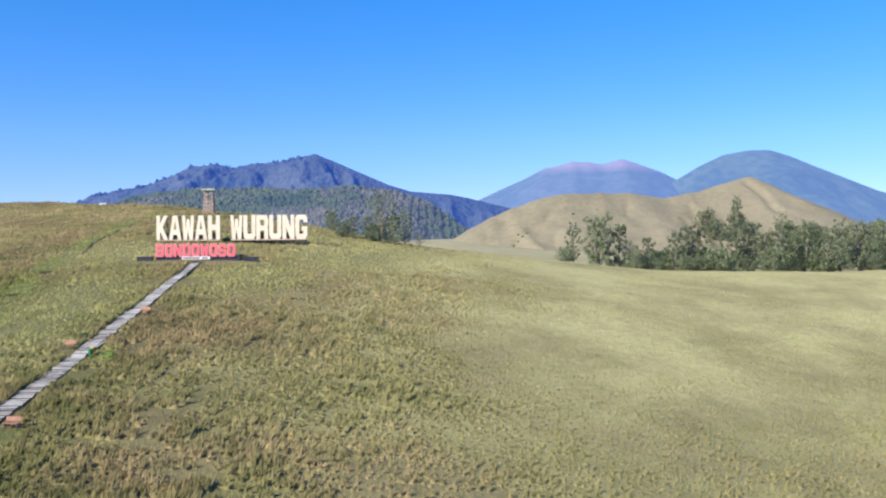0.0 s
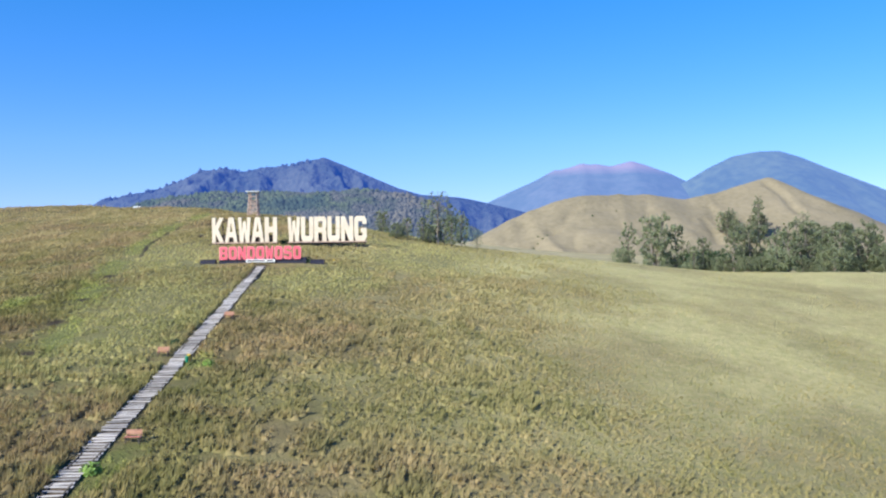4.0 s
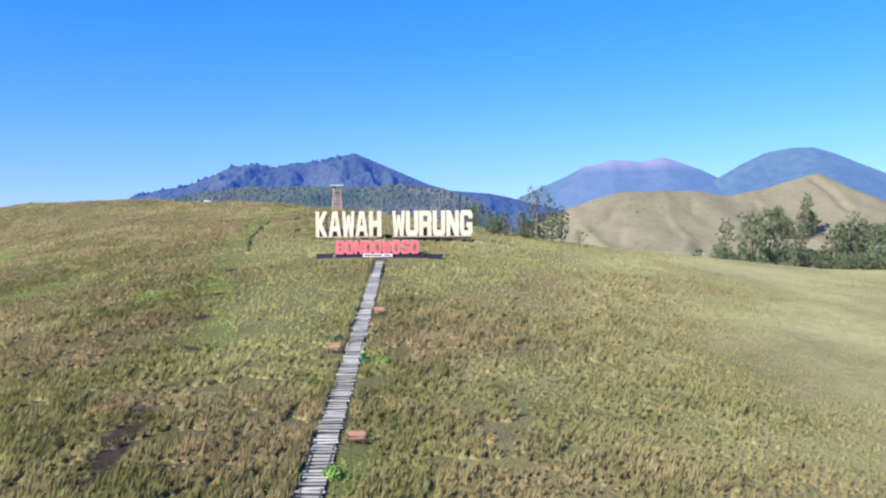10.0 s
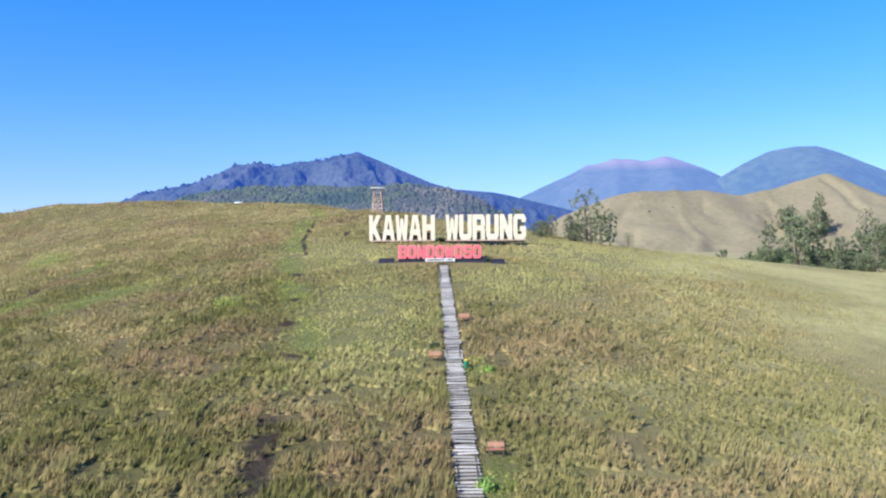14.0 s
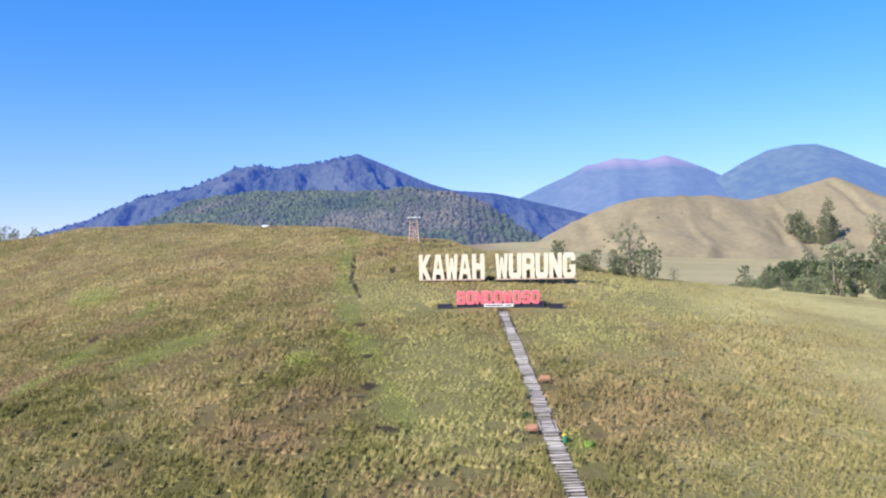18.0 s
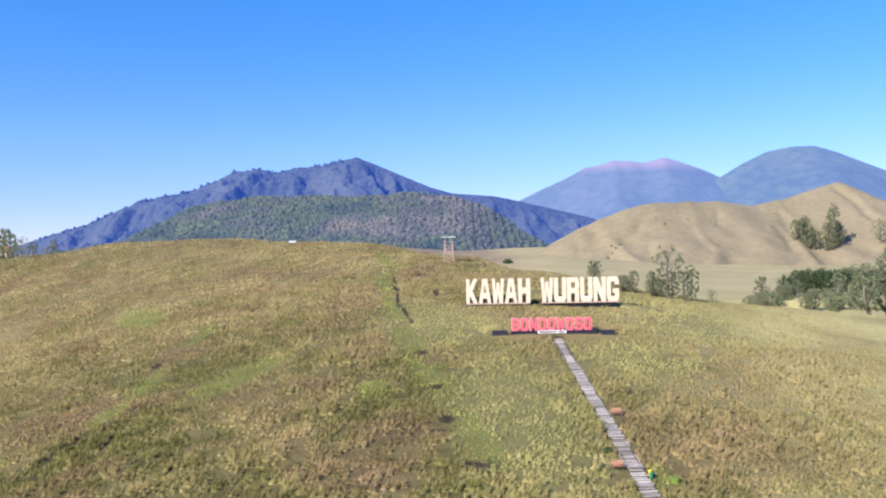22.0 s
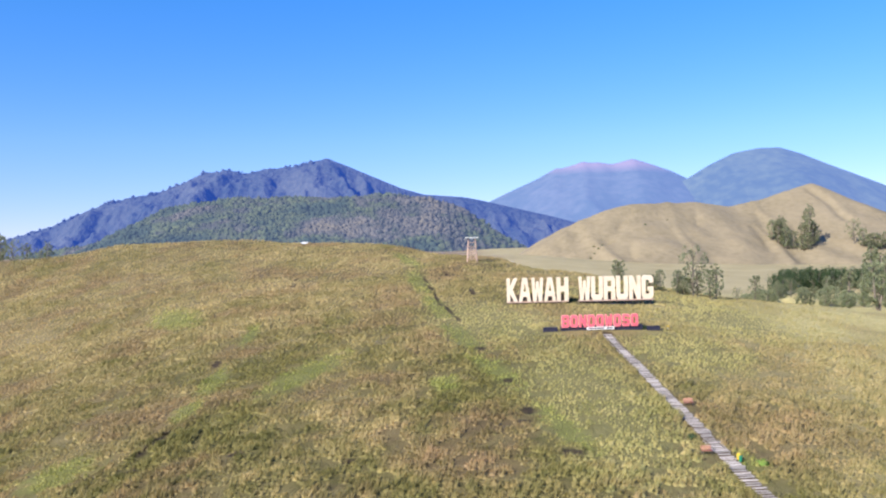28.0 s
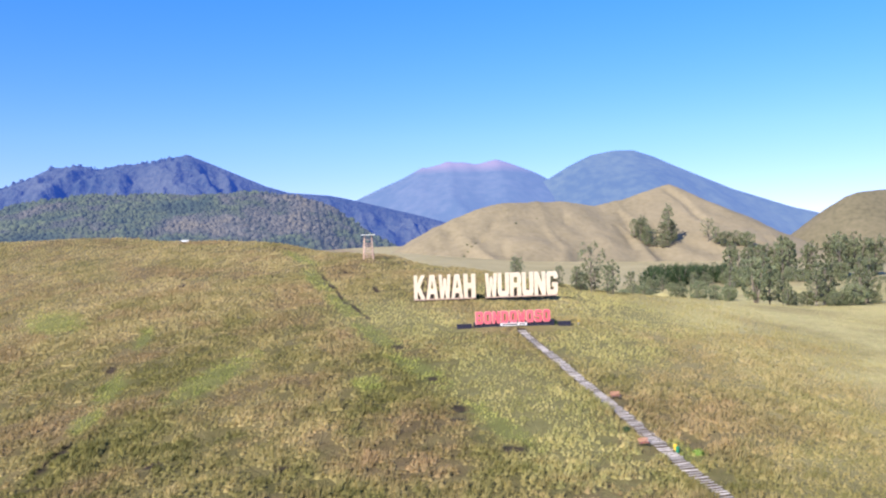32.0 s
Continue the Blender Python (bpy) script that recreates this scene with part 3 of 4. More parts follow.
def tufts(name, region, gap, size, blades, seed, edge=False, wide=0.11, hollow=0.15, foot=0.46, mixed=1.0):
    """Tussocks on a shaken grid: blades that fan out and nod with the wind from a narrow, rounded foot; bare gaps lie between them."""
    rng = np.random.default_rng(seed)
    x0, x1, y0, y1 = region
    x, y = [a.ravel() for a in np.meshgrid(np.arange(x0, x1, gap), np.arange(y0, y1, gap))]
    x, y = x + rng.uniform(-0.5, 0.5, len(x)) * gap, y + rng.uniform(-0.5, 0.5, len(x)) * gap
    walk_x = 12.4 - (y + 23) * 0.0468
    if edge:
        x = x + walk_x
    off = ~((np.abs(x - walk_x) < 1.0) & (y < -21)) & ~((np.abs(x - 12) < 9.2) & (np.abs(y + 19.9) < 1.7)) & ~((np.abs(x - 12.4) < 13) & (np.abs(y - 0.6) < 1.4))
    for px, py in BENCHES:
        off &= np.hypot(x - px, (y - py + 0.9) / 2.2) > 0.85
    for sx, sy, rx, ry, turn in SOIL:
        c, q = math.cos(radians(turn)), math.sin(radians(turn))
        dx, dy = x - sx, y - sy
        off &= np.hypot((c * dx + q * dy) / rx, (c * dy - q * dx) / ry) > 0.9
    grazed = smooth_step(16, 68, x + 30 * (value_noise(x, y, 30, 8) - 0.5) + 10 * (value_noise(x, y, 7, 9) - 0.5))
    off &= value_noise(x, y, 1.3, 41) > hollow * (1 - 0.8 * grazed)       # hollows between the tussocks
    x, y, grazed = x[off], y[off], grazed[off]
    n = len(x)
    z = ground_height(x, y) + ground_relief(x, y) - 0.03
    s = size * rng.uniform(0.55, 1.25, n) * (0.72 + 0.56 * value_noise(x, y, 14, 6)) * (0.62 + 0.76 * value_noise(x, y, 2.6, 44)) * (1 - (0.42 + 0.30 * smooth_step(-95, -50, y)) * grazed)
    for gx0, gy0, rx, ry, turn in GREEN + LUSH:      # trodden, fresh green grass stays low
        c, q = math.cos(radians(turn)), math.sin(radians(turn))
        dx, dy = x - gx0, y - gy0
        s = s * (1 - (0.55 if rx < 5 else 0.36) * np.exp(-((c * dx + q * dy) / rx) ** 2 - ((c * dy - q * dx) / ry) ** 2))
    tone = np.clip(0.5 + (rng.uniform(-0.5, 0.5, n) * 0.7 + (value_noise(x, y, 1.9, 47) - 0.5) * 0.9) * mixed * (1 - 0.55 * grazed), 0, 1)
    a = rng.uniform(0, math.tau, (n, blades))
    q = np.sqrt(rng.uniform(0, 1, (n, blades)))
    r0 = s[:, None] * 0.28 * q
    lean = 0.03 + 0.34 * q + rng.uniform(-0.12, 0.12, (n, blades))
    hgt = s[:, None] * rng.uniform(0.8, 1.25, (n, blades)) * (1.15 - 0.45 * q)
    turn = a + rng.uniform(-1.2, 1.2, (n, blades))
    bx, by = x[:, None] + np.cos(a) * r0, y[:, None] + np.sin(a) * r0
    wide = s[:, None] * wide * (0.7 + 0.6 * q)
    ca, sa = np.cos(turn), np.sin(turn)
    nod = 0.16 + 0.14 * value_noise(x, y, 7, 48)[:, None]
    tip = np.stack([bx + (np.cos(a) * lean + nod) * hgt, by + (np.sin(a) * lean + nod * 0.4) * hgt, z[:, None] + hgt], -1)
    lft = np.stack([bx - sa * wide, by + ca * wide, z[:, None] + 0 * hgt], -1)
    rgt = np.stack([bx + sa * wide, by - ca * wide, z[:, None] + 0 * hgt], -1)
    v = np.stack([lft, rgt, tip], 2).reshape(-1, 3)
    f = np.arange(len(v)).reshape(-1, 3)
    k = np.arange(5)
    spin = rng.uniform(0, math.tau, (n, 1)) + k * math.tau / 5
    r = s[:, None] * foot * rng.uniform(0.75, 1.25, (n, 5))
    ring = np.stack([x[:, None] + np.cos(spin) * r, y[:, None] + np.sin(spin) * r, np.repeat(z[:, None] - 0.03, 5, 1)], -1)
    top = np.stack([x + 0.12 * s, y + 0.05 * s, z + s * 0.62], -1)[:, None]
    dome = np.concatenate([ring, top], 1).reshape(-1, 3)
    tri = np.stack([k, (k + 1) % 5, 5 + 0 * k], -1)
    df = (np.arange(n)[:, None, None] * 6 + tri[None]).reshape(-1, 3) + len(v)
    ob = quick_mesh(name, np.concatenate([v, dome]), np.concatenate([f, df]), M_TUFT)
    ob.data.polygons.foreach_set("use_smooth", np.arange(len(f) + len(df)) >= len(f))
    mark = ob.data.attributes.new("tone", 'FLOAT', 'FACE')
    mark.data.foreach_set("value", np.concatenate([np.repeat(tone, blades), np.repeat(tone, 5)]).astype(np.float32))
    return tagged(ob, "tufts of dry and green meadow grass", "grass", kind="stuff")


tufts("grass_tufts", (-62, 56, -114, -46), 0.50, 0.62, 13, 31, False, 0.10, 0.31, 0.56, 1.15)
tufts("grass_tufts", (56, 112, -114, -46), 0.60, 0.66, 12, 38, False, 0.09, 0.15, 0.46, 0.7)
tufts("grass_tufts", (-90, 112, -46, -14), 0.54, 0.56, 11, 37, False, 0.11, 0.28, 0.58, 0.6)
tufts("grass_tufts", (-105, 100, -14, 30), 0.62, 0.54, 9, 32, False, 0.12, 0.22, 0.62, 0.4)
tufts("grass_tufts", (-140, 40, 30, 118), 0.80, 0.50, 7, 33, False, 0.14, 0.22, 0.66, 0.5)
tufts("grass_tufts", (-130, -42, 118, 150), 1.0, 0.50, 5, 36, False, 0.15, 0.22, 0.66, 0.5)
tufts("grass_tufts", (-1.45, -0.95, -112, -22), 0.40, 0.66, 14, 34, True, 0.09)
tufts("grass_tufts", (0.95, 1.25, -112, -22), 0.45, 0.46, 9, 35, True, 0.09)


# ---- the big sign ----
GLYPH = {
    "K": [[(0, 0), (.3, 0), (.3, 1), (0, 1)], [(.3, .34), (.64, 0), (1, 0), (.54, .52), (1, 1), (.66, 1), (.3, .66)]],
    "A": [[(0, 0), (.27, 0), (.33, .2), (.5, .2), (.5, .42), (.39, .42), (.5, .8), (.5, 1), (.3, 1)], [(.5, .2), (.67, .2), (.73, 0), (1, 0), (.7, 1), (.5, 1), (.5, .8), (.61, .42), (.5, .42)]],
    "W": [[(0, 1), (.12, 0), (.40, 0), (.5, .42), (.6, 0), (.88, 0), (1, 1), (.74, 1), (.69, .42), (.60, .85), (.40, .85), (.31, .42), (.26, 1)]],
    "H": [[(0, 0), (.33, 0), (.33, .38), (.67, .38), (.67, 0), (1, 0), (1, 1), (.67, 1), (.67, .62), (.33, .62), (.33, 1), (0, 1)]],
    "U": [[(0, 1), (0, .14), (.14, 0), (.86, 0), (1, .14), (1, 1), (.67, 1), (.67, .23), (.33, .23), (.33, 1)]],
    "R": [[(0, 0), (.33, 0), (.33, .36), (.5, .36), (.5, .56), (.33, .56), (.33, .8), (.5, .8), (.5, 1), (0, 1)], [(.5, .36), (.66, .36), (.66, 0), (1, 0), (1, .38), (.92, .47), (1, .58), (1, .86), (.86, 1), (.5, 1), (.5, .8), (.68, .8), (.68, .56), (.5, .56)]],
    "N": [[(0, 0), (.31, 0), (.31, .5), (.67, 0), (1, 0), (1, 1), (.69, 1), (.69, .5), (.33, 1), (0, 1)]],
    "G": [[(0, .14), (.14, 0), (.86, 0), (1, .14), (1, .52), (.52, .52), (.52, .34), (.67, .34), (.67, .21), (.33, .21), (.33, .8), (.67, .8), (.67, .68), (1, .68), (1, .86), (.86, 1), (.14, 1), (0, .86)]],
    "B": [[(0, 0), (.5, 0), (.5, .2), (.32, .2), (.32, .42), (.5, .42), (.5, .58), (.32, .58), (.32, .8), (.5, .8), (.5, 1), (0, 1)], [(.5, 0), (.86, 0), (1, .12), (1, .42), (.9, .5), (1, .58), (1, .88), (.86, 1), (.5, 1), (.5, .8), (.68, .8), (.68, .58), (.5, .58), (.5, .42), (.68, .42), (.68, .2), (.5, .2)]],
    "O": [[(0, .16), (.16, 0), (.5, 0), (.5, .22), (.33, .22), (.33, .78), (.5, .78), (.5, 1), (.16, 1), (0, .84)], [(.5, 0), (.84, 0), (1, .16), (1, .84), (.84, 1), (.5, 1), (.5, .78), (.67, .78), (.67, .22), (.5, .22)]],
    "D": [[(0, 0), (.5, 0), (.5, .2), (.32, .2), (.32, .8), (.5, .8), (.5, 1), (0, 1)], [(.5, 0), (.8, 0), (1, .2), (1, .8), (.8, 1), (.5, 1), (.5, .8), (.68, .8), (.68, .2), (.5, .2)]],
    "S": [[(0, .14), (.14, 0), (.86, 0), (1, .14), (1, .48), (.88, .6), (.33, .6), (.33, .8), (.67, .8), (.67, .7), (1, .7), (1, .86), (.86, 1), (.14, 1), (0, .86), (0, .52), (.12, .4), (.67, .4), (.67, .2), (.33, .2), (.33, .3), (0, .3)]],
}


def letter(ch, w, h, d):
    """A raised block letter, its face towards -y."""
    bm = bmesh.new()
    for poly in GLYPH[ch]:
        f = bm.faces.new([bm.verts.new((x * w, 0, z * h)) for x, z in poly])
        ext = bmesh.ops.extrude_face_region(bm, geom=[f])
        bmesh.ops.translate(bm, verts=[v for v in ext["geom"] if isinstance(v, bmesh.types.BMVert)], vec=(0, d, 0))
    bmesh.ops.recalc_face_normals(bm, faces=bm.faces)
    return bm


def big_sign():
    e = empty("hillside_sign", pose(0, 0, 0), "tall white block letters reading KAWAH WURUNG on a grassy slope", "sign")
    starts = [0, 1.98, 4.12, 6.24, 8.38, 12.1, 14.24, 16.34, 18.5, 20.66, 22.8]
    for ch, x in zip("KAWAHWURUNG", starts):
        p = part("letter", letter(ch, 1.98 if ch != "K" else 1.85, 3.98, 0.35), M_WHITE, e, "white block letter " + ch)
        p.location = (x + (0.08 if ch != "K" else 0), 0, 0.0)
        for dx in (0.35, 1.6):
            g = gz(x + dx, 1.6) - 0.2
            part("strut", beam((x + dx, 0.45, 3.2), (x + dx, 2.2, g), 0.09, 0.09), M_STEEL, e)
            part("post", beam((x + dx, 0.42, 3.7), (x + dx, 0.42, gz(x + dx, 0.42) - 0.3), 0.1, 0.1), M_STEEL, e)
    for a, b in ((0, 10.45), (12.15, 24.9)):
        part("sill", box(a, 0.02, -0.20, b, 0.38, -0.004, 0.01), M_TOWER, e, "brown sill under the letters")
    # one low dark strip behind each word, seen through the letters' gaps
    for a, b in ((0.35, 10.35), (12.3, 24.75)):
        part("backing_strip", box(a, 0.46, -0.4, b, 0.62, 1.18, 0.02), M_BEAM, e, "low dark strip behind the letters")
    for z in (0.6, 2.0, 3.3):
        part("rail", box(0.1, 0.355, z, 10.4, 0.42, z + 0.1), M_STEEL, e)
        part("rail", box(12.2, 0.355, z, 24.8, 0.42, z + 0.1), M_STEEL, e)
    return e


big_sign()


def small_sign():
    z0 = gz(12, -19) + 0.05
    e = empty("name_sign", pose(6.1, -19.1, z0), "red block letters reading BONDOWOSO on a dark plinth", "sign")
    part("plinth", box(0, -0.35, -0.3, 12.0, 0.5, 0.62, 0.03), M_PLINTH, e, "dark navy plinth")
    for i, ch in enumerate("BONDOWOSO"):
        p = part("letter", letter(ch, 1.06, 1.74, 0.22), M_RED, e, "red block letter " + ch)
        p.location = (0.12 + i * 1.265, -0.58, 0.40)
        rim = part("rim", letter(ch, 1.16, 1.84, 0.14), M_RIM, p, "pale pink rim round the letter")
        rim.location = (-0.05, 0.03, -0.05)
        part("strut", beam((0.7 + i * 1.265, -0.34, 1.75), (0.7 + i * 1.265, 0.2, 0.55), 0.06, 0.06), M_STEEL, e)
    board = part("label_board", box(3.75, -0.64, -0.02, 7.75, -0.592, 0.39, 0.01), M_SIGNLINE, e, "white label board")
    for a, b in ((3.95, 6.35), (6.6, 7.5)):
        part("text_bar", box(a, -0.646, 0.10, b, -0.641, 0.28), M_PLINTH, board)
    return e


small_sign()
for x0, x1 in ((3.5, 5.6), (18.7, 20.6)):
    z0 = gz((x0 + x1) / 2, -19.2) + 0.1
    e = empty("planter_box", pose(x0, -19.3, z0), "low dark box beside the red letters", "planter", "boxes beside the sign")
    part("wall", box(0, -0.35, -0.2, x1 - x0, 0.35, 0.42, 0.03), M_PLINTH, e)
    part("rim", box(-0.04, -0.39, 0.42, x1 - x0 + 0.04, 0.39, 0.48, 0.01), M_PLINTH, e)


e = empty("marker_post", pose(21.9, -19.2, gz(21.9, -19.2)), "small yellow marker post in the grass", "post")
part("stake", beam((0, 0, -0.3), (0, 0, 0.45), 0.07, 0.07), M_SIGNLINE, e)
part("cap", box(-0.09, -0.09, 0.45, 0.09, 0.09, 0.68, 0.02), M_YELLOW, e, "yellow cap")


# ---- the boardwalk ----
def path_x(y):
    return 12.4 - (y + 23) * 0.0468


def boardwalk():
    e = empty("boardwalk", pose(0, 0, 0), "weathered grey plank walk climbing the slope", "boardwalk")
    rng = random.Random(4)
    stops = [-22 - i * 12 for i in range(10)]
    for a, b in zip(stops, stops[1:]):
        for side in (-0.55, 0.55):
            part("stringer", beam((path_x(a) + side, a, gz(path_x(a), a) + 0.03), (path_x(b) + side, b, gz(path_x(b), b) + 0.03), 0.09, 0.14), M_BEAM, e)
    # strip under the planks: earth, darkened as shade in the gaps
    bm = bmesh.new()
    last = None
    for k in range(72):
        y = -22 - k * 1.5
        x = path_x(y)
        row_now = [bm.verts.new((x + dx, y, gz(x, y) + dz)) for dx, dz in ((-0.66, -0.1), (-0.6, 0.05), (0.6, 0.05), (0.66, -0.1))]
        if last:
            for q in range(3):
                bm.faces.new((last[q], last[q + 1], row_now[q + 1], row_now[q]))
        last = row_now
    part("bed", bm, M_EARTH_SHADE, e, "dark strip of earth and gap shade under the planks")
    planks = []
    for k in range(4):
        planks.append(box(-0.64, -0.125, -0.02, 0.64, 0.125, 0.025, 0.008))
    meshes = []
    for bm in planks:
        me = bpy.data.meshes.new("plank")
        bm.to_mesh(me)
        bm.free()
        me.materials.append(M_PLANK)
        meshes.append(me)
    y = -22.2
    while y > -129:
        ob = new("plank", rng.choice(meshes))
        ob.parent = e
        x = path_x(y)
        slope = math.atan((gz(x, y + 2) - gz(x, y - 2)) / 4)
        ob.matrix_world = Matrix.LocRotScale((x + rng.uniform(-0.05, 0.05), y, gz(x, y) + 0.12 + rng.uniform(-0.02, 0.02)),
                                             Euler((slope + rng.uniform(-0.06, 0.06), rng.uniform(-0.03, 0.03), radians(2.7) + rng.uniform(-0.05, 0.05))),
                                             (rng.uniform(0.84, 1.12) * (1.0 + 0.16 * min(1, max(0, (-y - 30) / 40))), rng.uniform(0.72, 1.08), 1))
        y -= rng.uniform(0.34, 0.60)
    return e


boardwalk()


# ---- benches and bins ----
def bench(m):
    e = empty("bench", m, "orange painted slatted bench beside the boardwalk", "bench", "benches along the boardwalk")
    for k in range(3):
        part("seat_slat", box(-0.5, -0.22 + k * 0.15, 0.34, 0.5, -0.10 + k * 0.15, 0.375, 0.008), M_BENCH, e)
    for k in range(3):
        part("back_slat", box(-0.5, 0.23 + k * 0.02, 0.44 + k * 0.11, 0.5, 0.26 + k * 0.02, 0.525 + k * 0.11, 0.008), M_BACK, e, "salmon back slat with sun glare put into its colour")
    for sx in (-0.42, 0.42):
        part("leg", beam((sx, -0.18, -0.25), (sx, -0.18, 0.34), 0.06, 0.06), M_BEAM, e)
        part("leg", beam((sx, 0.24, -0.25), (sx, 0.31, 0.76), 0.06, 0.06), M_BEAM, e)
        part("rail", beam((sx, -0.2, 0.31), (sx, 0.25, 0.31), 0.05, 0.05), M_BEAM, e)
    return e


b0 = bench(pose(17.1, -83.9, gz(17.1, -83.9) + 0.02))
for x, y, r in ((12.75, -64.5, 2), (15.1, -51.2, -3)):
    copy_thing(b0, pose(x, y, gz(x, y) + 0.02, 0, 0, r))


def bin_pair(x, y):
    for dx, m, word in ((0, M_GREEN, "green"), (0.02, M_YELLOW, "yellow")):
        yy = y + (0.5 if word == "yellow" else 0)
        e = empty("litter_bin", pose(x + dx, yy, gz(x, yy)), "small %s plastic litter bin on a post" % word, "litter bin", "bins by the boardwalk")
        bm = tube([(0, 0, 0.1), (0, 0, 0.55)], [0.14, 0.18], 12)
        part("tub", bm, m, e)
        part("lid", tube([(0, 0, 0.55), (0, 0, 0.59), (0, 0, 0.65)], [0.195, 0.195, 0.09], 12), m, e)
        part("post", beam((0.21, 0, -0.2), (0.21, 0, 0.65), 0.04, 0.04), M_STEEL, e)


bin_pair(15.3, -66.2)


# ---- the watchtower ----
def watchtower(x, y):
    z = gz(x, y)
    e = empty("watchtower", pose(x, y, z), "open wooden lookout tower with a flat light roof", "tower")
    w, t, top = 1.1, 0.74, 5.25

    def half(z):
        return w + (t - w) * z / top
    for sx in (-1, 1):
        for sy in (-1, 1):
            part("leg", beam((sx * w, sy * w, -0.3), (sx * t, sy * t, top), 0.17, 0.17), M_TOWER, e)
    for z0, z1 in ((0.15, 1.0), (1.0, 1.85), (1.85, 2.7), (2.7, 3.5)):
        a, b = half(z0), half(z1)
        for sx in (-1, 1):
            for sy in (-1, 1):
                part("brace", beam((sx * a, sy * (a + 0.05), z0), (-sx * b, sy * (b + 0.05), z1), 0.09, 0.06), M_TOWER, e)
                part("brace", beam((sy * (a + 0.05), sx * a, z0), (sy * (b + 0.05), -sx * b, z1), 0.06, 0.09), M_TOWER, e)
            part("rail", beam((-b, sx * b, z1), (b, sx * b, z1), 0.09, 0.09), M_TOWER, e)
            part("rail", beam((sx * b, -b, z1), (sx * b, b, z1), 0.09, 0.09), M_TOWER, e)
    for sx in (-1, 1):
        b = half(4.3)
        part("handrail", beam((-b, sx * b, 4.3), (b, sx * b, 4.3), 0.08, 0.08), M_TOWER, e)
        part("handrail", beam((sx * b, -b, 4.3), (sx * b, b, 4.3), 0.08, 0.08), M_TOWER, e)
    for k in range(7):
        part("floor_board", box(-1.0, -1.0 + k * 0.29, 3.52, 1.0, -0.75 + k * 0.29, 3.57), M_TOWER, e)
    roof = part("roof", box(-1.45, -1.35, top, 1.45, 1.35, top + 0.2, 0.02), M_ROOF, e, "pale flat sheet roof")
    for k in range(9):
        part("roof_rib", box(-1.42 + k * 0.345, -1.36, top + 0.2, -1.36 + k * 0.345, 1.36, top + 0.23), M_ROOF, roof)
    return e


watchtower(-3.5, 47.5)


def hut(x, y):
    z = gz(x, y) - 0.7
    e = empty("hut", pose(x, y, z) @ Matrix.Scale(0.8, 4), "small dark hut with a pale roof behind the ridge", "hut")
    part("wall", box(-1.0, -0.8, -0.5, 1.0, 0.8, 1.3, 0.02), M_STEEL, e)
    bm = bmesh.new()
    v = [bm.verts.new(p) for p in ((-1.3, -1.1, 1.25), (1.3, -1.1, 1.25), (1.3, 1.1, 1.25), (-1.3, 1.1, 1.25), (-1.3, 0, 1.9), (1.3, 0, 1.9))]
    for f in ((0, 1, 5, 4), (2, 3, 4, 5), (0, 4, 3), (1, 2, 5), (3, 2, 1, 0)):
        bm.faces.new([v[i] for i in f])
    part("roof", bm, M_ROOF, e, "pale sheet roof")


hut(-50, 108)


def far_house(x, y):
    e = empty("house", pose(x, y, gz(x, y) - 0.3), "far pale house with an orange tiled roof", "house")
    part("wall", box(-3.2, -2.4, 0, 3.2, 2.4, 4.6), M_WHITE, e)
    for k in (-1, 1):
        part("window", box(k * 1.6 - 0.5, -2.45, 2.6, k * 1.6 + 0.5, -2.39, 3.8), M_BEAM, e)
    bm = bmesh.new()
    v = [bm.verts.new(p) for p in ((-3.8, -3.0, 4.5), (3.8, -3.0, 4.5), (3.8, 3.0, 4.5), (-3.8, 3.0, 4.5), (-3.8, 0, 6.6), (3.8, 0, 6.6))]
    for f in ((0, 1, 5, 4), (2, 3, 4, 5), (0, 4, 3), (1, 2, 5), (3, 2, 1, 0)):
        bm.faces.new([v[i] for i in f])
    part("roof", bm, M_TILE, e, "orange tiled roof")


far_house(-241, 300)


